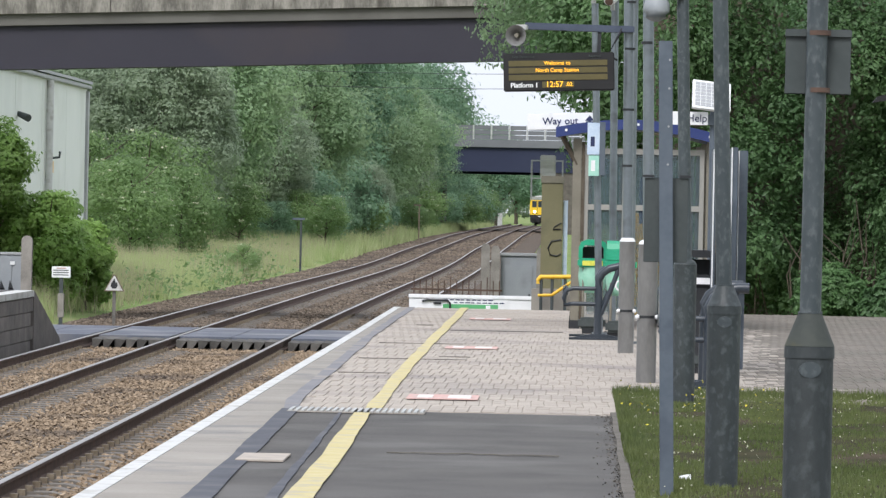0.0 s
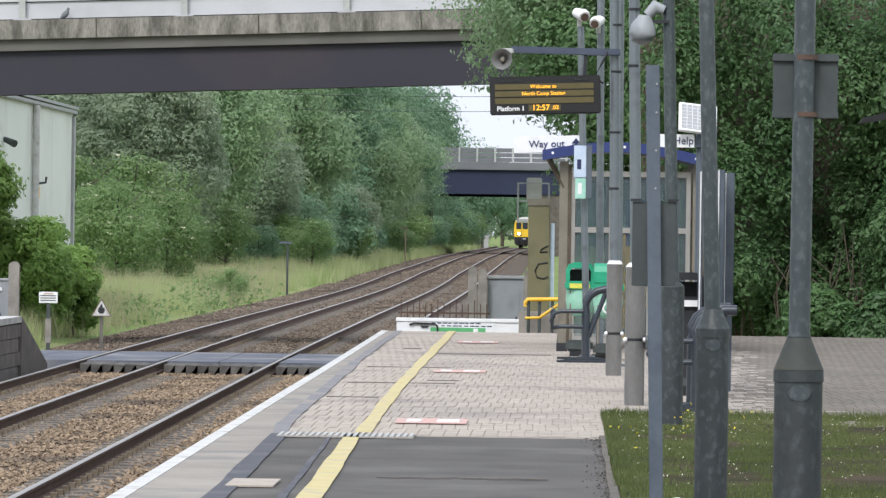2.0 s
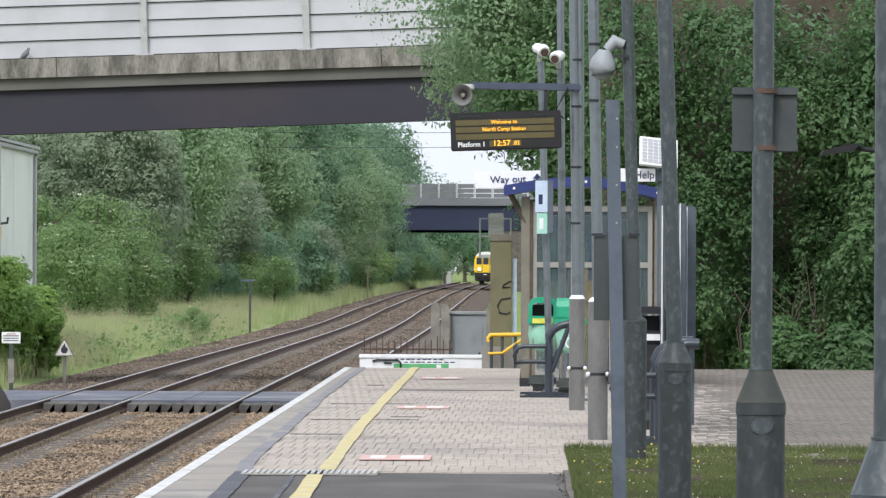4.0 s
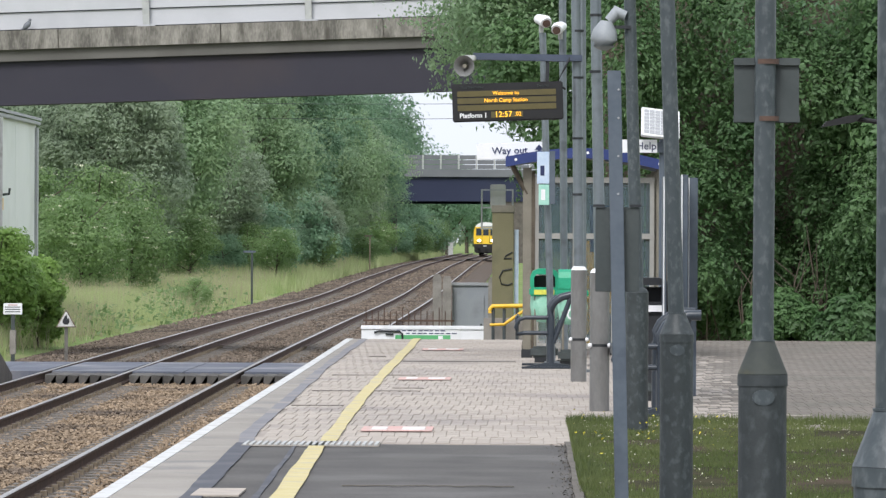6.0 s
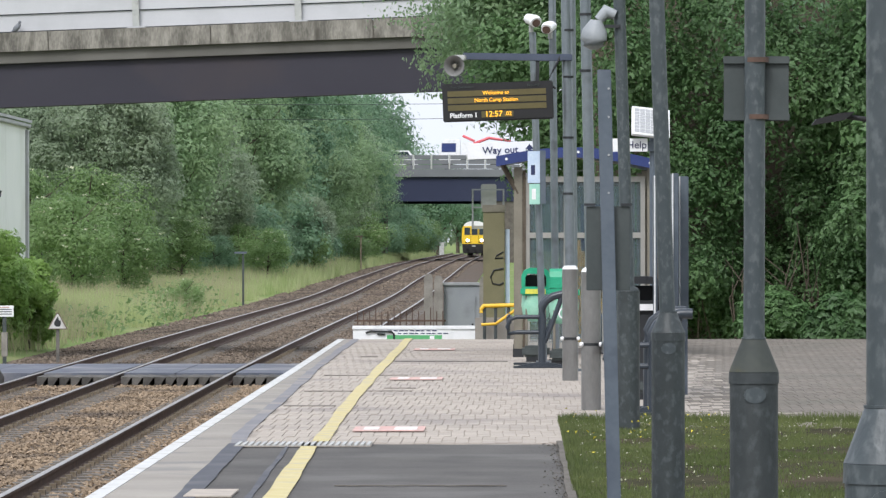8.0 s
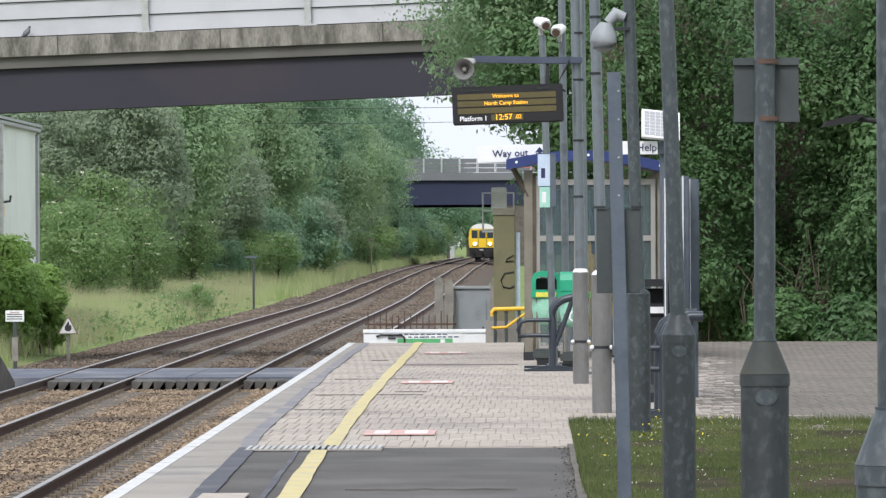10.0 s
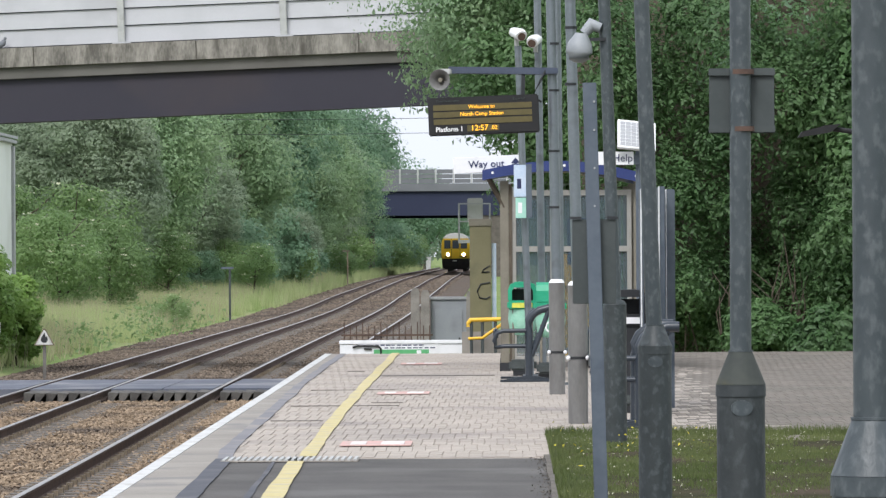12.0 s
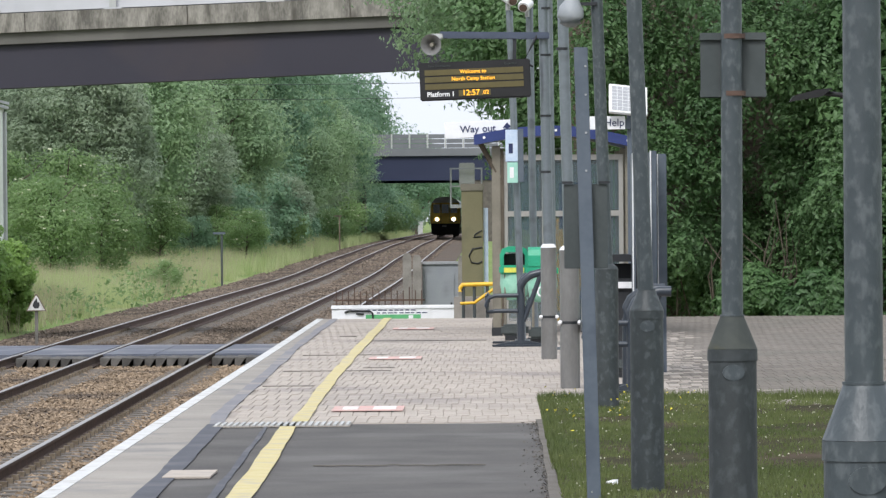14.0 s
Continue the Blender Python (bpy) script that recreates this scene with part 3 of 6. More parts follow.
def build_marks():
    # faded red and white distance stickers
    for x, y in ((-1.05, 24.3), (-1.05, 40.0), (-1.14, 54.6), (-1.2, 69.3)):
        s = thing("floor_sticker", "faded red and white floor sticker on the paving", "floor sticker", (x, y, 0.0), group="floor stickers")
        pbox("red_panel", s, M["red_mark"], -0.28, 0.28, -0.47, 0.47, 0.009, 0.014)
        for x0, x1 in ((-0.2, -0.08), (0.04, 0.22)):
            pbox("white_panel", s, M["white_mark"], x0, x1, -0.3, 0.3, 0.014, 0.018)
    t = thing("tactile_strip", "ribbed white and grey warning strip set across the platform", "tactile strip", (0, 0, 0))
    pbox("base_plate", t, M["slab"], -2.1, -1.1, 36.75, 37.4, 0.0, 0.008)
    for i in range(22):
        pbox("rib", t, M["pale"], -2.09 + i * 0.0455, -2.066 + i * 0.0455, 36.78, 37.37, 0.008, 0.017)
    c = thing("access_cover", "cream rectangular access cover set in the tarmac", "access cover", (-1.84, 29.9, 0))
    pbox("lid", c, M["cream"], -0.14, 0.14, -0.4, 0.4, 0.001, 0.012)
    for i in range(14):
        x = -1.15 + i * 0.075
        pbox("tarmac_crack", platform, M["old_kerb"], x, x + 0.077, 30.9 + 0.12 * noise.noise((i * 0.6, 1, 1)), 30.95 + 0.12 * noise.noise((i * 0.6, 1, 1)), 0.0, 0.0045)
    rng = np.random.default_rng(17)
    pts = np.stack([0.262 - rng.exponential(0.035, 700), rng.uniform(20, 37.2, 700), np.full(700, 0.004)], 1)
    tri = pts[:, None] + rng.normal(size=(700, 4, 3)) * (0.006, 0.012, 0.004)
    k = np.arange(700)[:, None] * 4
    tagged(raw("grit", tri.reshape(-1, 3).tolist(), np.concatenate([np.concatenate([k, k + 1, k + 2], 1), np.concatenate([k, k + 2, k + 3], 1), np.concatenate([k, k + 1, k + 3], 1)]).tolist(), M["old_kerb"]),
           "dark grit gathered along the kerb", "grit", kind="stuff")
    litter = thing("litter", "crumpled white paper scrap lying in the grass", "litter", (0.62, 28.2, 0))
    bm = bmesh.new()
    bmesh.ops.create_icosphere(bm, subdivisions=2, radius=0.04)
    for v in bm.verts:
        v.co *= 1 + 0.5 * noise.noise(v.co * 40)
        v.co.z = max(-0.02, v.co.z * 0.6) + 0.02
    part("scrap", bm, M["white"], litter)


def build_opposite_platform():
    p = thing("opposite_platform", "far platform with a dark brick wall and white coping", "platform", kind="structure")
    x1 = -9.12
    bm = bmesh.new()
    box(bm, -15, x1 - 0.06, -60, 84.6, -1.3, -0.1)
    part("platform_body", bm, M["brick_wall"], p)
    bm = bmesh.new()
    box(bm, -15, x1 - 0.3, -60, 84.7, -0.1, -0.001)
    part("surface", bm, M["tarmac"], p)
    y = 30.0
    while y < 84.5:
        pbox("coping", p, M["white_line"], x1 - 0.3, x1, y + 0.004, min(84.7, y + 0.9) - 0.004, -0.1, 0.003)
        y += 0.9
    # courses of the brick wall
    for k in range(4):
        yy = 70.0 + (0.6 if k % 2 else 0)
        while yy < 84.0:
            pbox("block", p, M["brick_wall"], x1 - 0.058, x1 - 0.02, yy + 0.01, yy + 1.19, -1.05 + k * 0.235, -0.83 + k * 0.235)
            yy += 1.2
    bm = bmesh.new()
    v = [bm.verts.new(q) for q in ((x1 - 0.3, 84.72, -1.2), (x1, 84.72, -1.2), (x1, 84.72, 0), (x1 - 0.3, 84.72, 0), (x1 - 0.3, 89.0, -1.2), (x1, 89.0, -1.2), (x1, 89.0, -0.9), (x1 - 0.3, 89.0, -0.9))]
    for q in ((0, 1, 2, 3), (4, 7, 6, 5), (1, 5, 6, 2), (0, 3, 7, 4), (2, 6, 7, 3), (0, 4, 5, 1)):
        bm.faces.new([v[i] for i in q])
    part("ramp_wall", bm, M["brick_wall"], p)
    for x in (-9.42, -10.28):
        g = thing("gate_post", "weathered concrete gate post with a rounded top", "post", (x, 86.2, -0.4), group="gate posts")
        bm = bmesh.new()
        prism(bm, [(-0.09, -0.6), (0.09, -0.6), (0.09, 1.23)] + [(0.09 * math.cos(a), 1.23 + 0.08 * math.sin(a)) for a in np.linspace(0.3, 2.84, 6)] + [(-0.09, 1.23)], -0.08, 0.08)
        part("shaft", bm, M["old_post"], g)
    c = thing("equipment_cabinet", "grey painted trackside equipment cabinet beside gate posts", "cabinet", (-9.78, 87.0, -1.0))
    pbox("body", c, M["cabinet"], -0.38, 0.28, -0.3, 0.3, 0, 1.57, 0.01)
    pbox("door", c, M["cabinet"], -0.34, 0.05, -0.32, -0.301, 0.6, 1.52, 0.004)
    pbox("lid", c, M["flashing"], -0.4, 0.3, -0.32, 0.32, 1.572, 1.61, 0.006)
    pbox("notice", c, M["white"], 0.02, 0.1, -0.325, -0.321, 1.4, 1.46)
    for i in range(9):
        bm = bmesh.new()
        x = -10.75 + i * 0.15
        box(bm, x - 0.03, x + 0.03, 85.0, 85.02, 0, 0.03)
        v = [bm.verts.new(q) for q in ((x - 0.05, 85.0, 0.0), (x + 0.05, 85.0, 0.0), (x - 0.02, 85.0, 0.16), (x - 0.05, 85.03, 0.0), (x + 0.05, 85.03, 0.0), (x - 0.02, 85.03, 0.16))]
        for q in ((0, 1, 2), (5, 4, 3), (0, 3, 4, 1), (1, 4, 5, 2), (2, 5, 3, 0)):
            bm.faces.new([v[i] for i in q])
        part("guard_tooth", bm, M["black"], p)


# ---- bridges ----
def build_near_bridge():
    """A road bridge, level along the track and falling to the left."""
    b = new("road_bridge")
    b.matrix_basis = pose(-7, 112, 4.57) @ pose(0, 0, 0, 0, -2.08, 0)
    tagged(b, "concrete road bridge on a dark girder with white parapet panels", "bridge", kind="structure")
    L = 26.0
    def tapered(name, m, y0, y1, z0, z1, low, high):
        """A beam along the bridge; low and high say which of its edges rise towards the falling end."""
        bm = bmesh.new()
        for q in box(bm, -L, L, y0, y1, z0, z1):
            if (low and q.co.z == z0) or (high and q.co.z == z1):
                q.co.z += 0.008 * (4.3 - q.co.x)
        return part(name, bm, m, b)

    tapered("girder", M["girder"], 0.12, 0.6, 0.09, 1.016, True, True)
    tapered("girder_flange", M["girder"], 0.02, 0.7, 0.05, 0.087, True, True)
    tapered("girder", M["girder"], 3.4, 3.9, 0.2, 1.016, True, True)
    tapered("deck_slab", M["ledge"], 0.0, 4.4, 1.02, 1.27, True, False)
    x = -L + 0.97
    while x < L - 3.6:
        pbox("coping_block", b, M["concrete"], x + 0.012, x + 3.588, -0.1, 0.4, 1.274, 1.70)
        x += 3.6
    pbox("coping_core", b, M["old_kerb"], -L, L - 0.5, -0.07, 0.37, 1.272, 1.68)
    x = -L + 2.92
    while x < L:
        post = pbox("parapet_post", b, M["pale"], x - 0.075, x + 0.075, 0.02, 0.14, 1.74, 4.2, 0.008)
        pbox("base_plate", post, M["panel"], x - 0.2, x + 0.2, -0.02, 0.2, 1.702, 1.74)
        for row in range(6):
            z0 = 1.73 + row * 0.385
            bm = bmesh.new()
            v = box(bm, x + 0.004, x + 3.596, 0.16, 0.2, z0, z0 + 0.365)
            for q in v:
                if q.co.z > z0 + 0.2:
                    q.co.y += 0.05
            part("parapet_panel", bm, M["panel"], b)
        x += 3.6
    pbox("parapet_backing", b, M["blue_grey"], -L, L, 0.26, 0.28, 1.705, 4.05)
    p = thing("pigeon", "grey pigeon perched on the bridge coping", "bird", (-11.25, 112.0, 6.1))
    bm = bmesh.new()
    tube(bm, [(0.0, 0, 0.05), (0.03, 0, 0.09), (0.09, 0, 0.15), (0.12, 0, 0.21)], [0.03, 0.065, 0.065, 0.04], 10)
    part("body", bm, M["feather"], p)
    bm = bmesh.new()
    bmesh.ops.create_icosphere(bm, subdivisions=2, radius=0.035, matrix=Matrix.Translation((0.13, 0, 0.245)))
    part("head", bm, M["feather"], p)
    bm = bmesh.new()
    tube(bm, [(0.02, 0, 0.09), (-0.06, 0, 0.02)], [0.035, 0.02], 8)
    part("tail", bm, M["feather"], p)
    bm = bmesh.new()
    tube(bm, [(0.07, -0.015, 0.1), (0.07, -0.015, 0.002)], 0.008, 6)
    part("leg", bm, M["feather"], p)


def build_far_bridge():
    b = thing("overbridge", "navy girder road bridge with grey panelled parapet", "bridge", (0, 458, 0), kind="structure")
    X = 300
    pbox("girder", b, M["blue_girder"], -X, X, 0, 0.6, 5.05, 7.25)
    pbox("girder", b, M["blue_girder"], -X, X, 33, 33.6, 5.05, 7.25)
    pbox("soffit", b, M["blue_girder"], -X, X, 0.62, 32.98, 6.4, 7.24)
    pbox("deck_edge", b, M["grey_panel"], -X, X, -0.3, 34, 7.26, 7.95)
    x = -26.0
    while x < 30:
        pbox("parapet_post", b, M["pale"], x - 0.07, x + 0.07, -0.2, -0.05, 7.96, 9.27)
        for k in range(3):
            pbox("parapet_panel", b, M["grey_panel"], x + 0.09, x + 1.53, -0.1, -0.04, 7.98 + k * 0.43, 8.36 + k * 0.43)
        x += 1.62
    for x0, x1 in ((-16.5, -13.0), (-2.6, 1.0)):
        pbox("abutment", b, M["old_kerb"], x0, x1, 0.1, 33, -0.6, 5.04)
    return b


# ---- platform furniture ----
def lamp_column(x, y, r, sleeve, cone, pole_r, top_x, top, m_sleeve, m_pole, label, cap=None):
    c = thing("lamp_column", label, "lamp post", (x, y, 0), group="columns along the platform")
    bm = bmesh.new()
    tube(bm, [(0, 0, -0.05), (0, 0, sleeve)], r, 24)
    base = part("base_sleeve", bm, m_sleeve, c)
    if cone:
        bm = bmesh.new()
        tube(bm, [(0, 0, sleeve + 0.03), (0, 0, sleeve + cone)], [r + 0.003, pole_r + 0.004], 24)
        part("shoulder", bm, M["algae"] if 15 < y < 20 else m_sleeve, c)
        bm = bmesh.new()
        tube(bm, [(0, 0, sleeve - 0.014), (0, 0, sleeve + 0.029)], [r + 0.004, r + 0.003], 24)
        part("skirt", bm, m_sleeve, c)
        bm = bmesh.new()
        tube(bm, [(0, 0, sleeve + cone), (0, 0, sleeve + cone + 0.006)], pole_r + 0.006, 24)
        part("collar", bm, M["galv_pale"], c)
        bm = bmesh.new()
        tube(bm, [(0, -r - 0.0015, sleeve - 0.055), (0, -r + 0.02, sleeve - 0.055)], 0.03, 16)
        for q in bm.verts:
            q.co.x *= 1.35
        part("maker_plate", bm, M["galv_pale"], c)
    else:
        bm = bmesh.new()
        tube(bm, [(0, 0, sleeve + 0.001), (0, 0, sleeve + 0.025), (0, 0, sleeve + 0.04)], [r + 0.002, r * 0.85, pole_r + 0.004], 24)
        part("collar", bm, cap or m_sleeve, c)
    bm = bmesh.new()
    tube(bm, [(0, 0, sleeve), (top_x - x, 0, top)], [pole_r, pole_r * 0.9], 20)
    part("pole", bm, m_pole, c)
    return c


def strap(parent, x, z, r, m):
    bm = bmesh.new()
    tube(bm, [(x, 0, z - 0.012), (x, 0, z + 0.012)], r, 20)
    part("strap", bm, m, parent)


def build_columns():
    dark = "dark weathered galvanised lamp column with thick base sleeve"
    pale = "pale grey painted steel column with thick base sleeve"
    c1 = lamp_column(0.514, 54.2, 0.085, 1.19, 0, 0.056, 0.44, 6.2, M["sleeve"], M["grey_pole"], pale, M["white"])
    c2 = lamp_column(0.61, 44.8, 0.088, 1.22, 0, 0.05, 0.51, 6.2, M["sleeve"], M["grey_pole"], pale, M["white"])
    c3 = lamp_column(0.83, 39.6, 0.09, 1.1, 0, 0.049, 0.68, 6.2, M["galv"], M["galv_pale"], dark)
    c4 = lamp_column(0.79, 27.4, 0.09, 0.97, 0.14, 0.043, 0.62, 6.2, M["galv"], M["galv_pale"], dark)
    c5 = lamp_column(0.854, 18.66, 0.089, 0.985, 0.15, 0.0395, 0.875, 6.2, M["galv_dark"], M["galv_pale"], dark)
    lamp_column(0.79, 11.0, 0.089, 0.985, 0.15, 0.042, 0.79, 6.2, M["galv_pale"], M["galv_pale"], dark)
    for c, z in ((c1, 0.45), (c2, 0.58)):
        strap(c, 0, z, 0.091, M["black"])
        for s in (-1, 1):
            bm = bmesh.new()
            bmesh.ops.create_icosphere(bm, subdivisions=2, radius=0.022, matrix=Matrix.Translation((s * 0.085, -0.05, z)))
            part("floodlight_knob", bm, M["white"], c)
    for z in (2.0, 2.6, 3.25, 3.75):
        strap(c1, -0.02, z, 0.062, M["black"])
    for z in (3.0, 3.5):
        strap(c2, -0.045, z, 0.055, M["black"])
    # the grey plate strapped to the column nearest the lawn
    p = thing("sign_plate", "grey back of a square sign strapped to a column", "sign", (0.866, 18.66, 2.06))
    pbox("sheet", p, M["plate"], -0.12, 0.12, 0.045, 0.05, -0.12, 0.12, 0.001)
    for z in (-0.105, 0.105):
        pbox("channel", p, M["plate"], -0.122, 0.122, 0.03, 0.044, z - 0.012, z + 0.012)
        bm = bmesh.new()
        tube(bm, [(0, 0, z - 0.009), (0, 0, z + 0.009)], 0.044, 20)
        part("rusty_strap", bm, M["rail"], p)
    # thin steel post with its panel
    t = thing("sign_post", "slim blue-grey steel post carrying a grey panel", "post", (0.487, 26.7, 0))
    bm = bmesh.new()
    v = box(bm, -0.036, 0.036, -0.03, 0.03, -0.02, 2.4)
    for q in v:
        if q.co.z > 1:
            q.co.x -= 0.054
    part("shaft", bm, M["blue_grey"], t, bevel=0.003)
    pbox("panel", t, M["plate"], -0.148, 0.082, 0.034, 0.05, 1.235, 1.68, 0.003)
    for x in (-0.13, 0.065):
        pbox("bracket", t, M["black"], x - 0.03, x + 0.03, 0.02, 0.06, 1.682, 1.695)
    for z in (1.75, 1.95, 2.15, 2.3):
        bm = bmesh.new()
        tube(bm, [(-0.03, -0.036, z), (-0.03, -0.029, z)], 0.006, 8)
        part("bolt", bm, M["flashing"], t)
    # two plain poles behind, with the cameras
    for x, y, xt, top, r in ((0.265, 62.0, 0.13, 4.05, 0.043), (0.42, 62.6, 0.36, 6.2, 0.046), (0.6, 58.0, 0.56, 6.2, 0.044)):
        q = thing("steel_pole", "plain grey steel pole standing on the platform", "pole", (x, y, 0), group="steel poles")
        bm = bmesh.new()
        tube(bm, [(0, 0, -0.05), (xt - x, 0, top)], r, 16)
        part("shaft", bm, M["grey_pole"], q)
        bm = bmesh.new()
        tube(bm, [(0, 0, 0), (0, 0, 0.03)], r + 0.05, 16)
        part("foot_plate", bm, M["grey_pole"], q)
    for x, z, y, tilt in ((0.12, 4.16, 61.95, 20), (0.345, 4.1, 62.5, -15)):
        k = thing("security_camera", "white security camera on a pole top bracket", "security camera", (x, y, z), tilt, group="security cameras")
        bm = bmesh.new()
        tube(bm, [(0, -0.16, 0.0), (0, -0.13, 0.02), (0, 0.12, 0.06)], [0.07, 0.075, 0.06], 14)
        part("housing", bm, M["white"], k)
        bm = bmesh.new()
        tube(bm, [(0, -0.172, -0.01), (0, -0.161, -0.005)], 0.05, 14)
        part("lens_window", bm, M["rail"], k)
        bm = bmesh.new()
        tube(bm, [(0, 0.02, -0.11), (0, 0.02, 0.0)], 0.03, 10)
        part("bracket", bm, M["pale"], k)
    # big weathered loudspeaker or housing on the third column
    s = thing("dome_camera", "grey dome camera housing on a column bracket", "dome camera", (0.6, 39.55, 3.12))
    bm = bmesh.new()
    tube(bm, [(-0.02, -0.02, 0.1), (-0.03, -0.02, 0.02), (-0.04, -0.02, -0.05), (-0.04, -0.02, -0.1), (-0.04, -0.02, -0.13)], [0.045, 0.095, 0.105, 0.085, 0.03], 20)
    part("dome", bm, M["cabinet"], s)
    bm = bmesh.new()
    tube(bm, [(0.0, 0, 0.1), (0.06, 0, 0.17), (0.13, 0, 0.14)], [0.04, 0.055, 0.04], 14)
    part("hood", bm, M["cabinet"], s)
    pbox("bracket", s, M["black"], 0.0, 0.17, -0.02, 0.02, 0.04, 0.065)


def build_display():
    d = new("departure_display")
    d.matrix_basis = pose(-0.255, 54.0, 2.98) @ pose(0, 0, 0, 0, -1.9, 0)
    tagged(d, "black platform departure display with amber lettering under a bracket arm", "departure display")
    pbox("case", d, M["charcoal"], -0.59, 0.59, -0.1, 0.1, -0.2, 0.205, 0.012)
    for z0, z1 in ((0.065, 0.125), (-0.01, 0.05), (-0.085, -0.025)):
        pbox("led_strip", d, M["strip"], -0.535, 0.515, -0.106, -0.101, z0, z1)
    pbox("clock_strip", d, M["strip"], -0.18, 0.16, -0.106, -0.101, -0.165, -0.1)
    words("lettering", "Welcome to", 0.055, M["led"], d, pose(-0.02, -0.108, 0.095))
    words("lettering", "North Camp Station", 0.056, M["led"], d, pose(-0.02, -0.108, 0.02))
    words("lettering", "12:57", 0.085, M["led"], d, pose(-0.05, -0.108, -0.132))
    words("lettering", ".02", 0.06, M["led"], d, pose(0.105, -0.108, -0.132))
    words("lettering", "Platform 1", 0.07, M["white"], d, pose(-0.375, -0.104, -0.138), bold=0.025)
    words("heading", "Time   Destination", 0.035, M["plate"], d, pose(-0.38, -0.104, 0.165))
    words("heading", "Expected", 0.035, M["plate"], d, pose(0.38, -0.104, 0.165))
    a = new("bracket_arm")
    a.matrix_basis = pose(0.47, 54.15, 3.46) @ pose(0, 0, 0, 0, 1.0, 0)
    tagged(a, "navy steel bracket arm carrying the display and loudspeaker", "bracket")
    pbox("arm", a, M["arm_blue"], -1.1, -0.05, -0.04, 0.04, -0.045, 0.03, 0.006)
    pbox("clamp", a, M["arm_blue"], -0.07, 0.07, -0.075, 0.075, -0.04, 0.03, 0.008)
    for x in (-0.3,):
        pbox("hanger", a, M["black"], x - 0.02, x + 0.02, -0.02, 0.02, -0.3, -0.046)
    bm = bmesh.new()
    tube(bm, [(-0.06, -0.06, 0.0), (-0.12, -0.07, -0.12), (-0.2, -0.07, -0.28), (-0.1, -0.07, -0.34)], 0.012, 8)
    part("cable", bm, M["black"], a)
    s = thing("horn_loudspeaker", "pale grey horn loudspeaker at the end of an arm", "loudspeaker", (-0.7, 54.0, 3.36), -10)
    bm = bmesh.new()
    tube(bm, [(0, -0.13, 0), (0, -0.125, 0), (0, -0.05, 0), (0, 0.1, 0.0)], [0.112, 0.112, 0.09, 0.06], 24, cap=False)
    part("horn", bm, M["pale"], s)
    bm = bmesh.new()
    tube(bm, [(0, -0.132, 0), (0, -0.12, 0), (0, -0.06, 0), (0, -0.02, 0)], [0.112, 0.092, 0.055, 0.03], 24, cap=False)
    part("horn_mouth", bm, M["sleeve"], s)
    bm = bmesh.new()
    tube(bm, [(0, -0.1, 0), (0, 0.0, 0)], [0.022, 0.03], 14)
    part("throat", bm, M["frame"], s)
    pbox("yoke", s, M["pale"], -0.03, 0.1, -0.02, 0.06, 0.06, 0.12, 0.01)


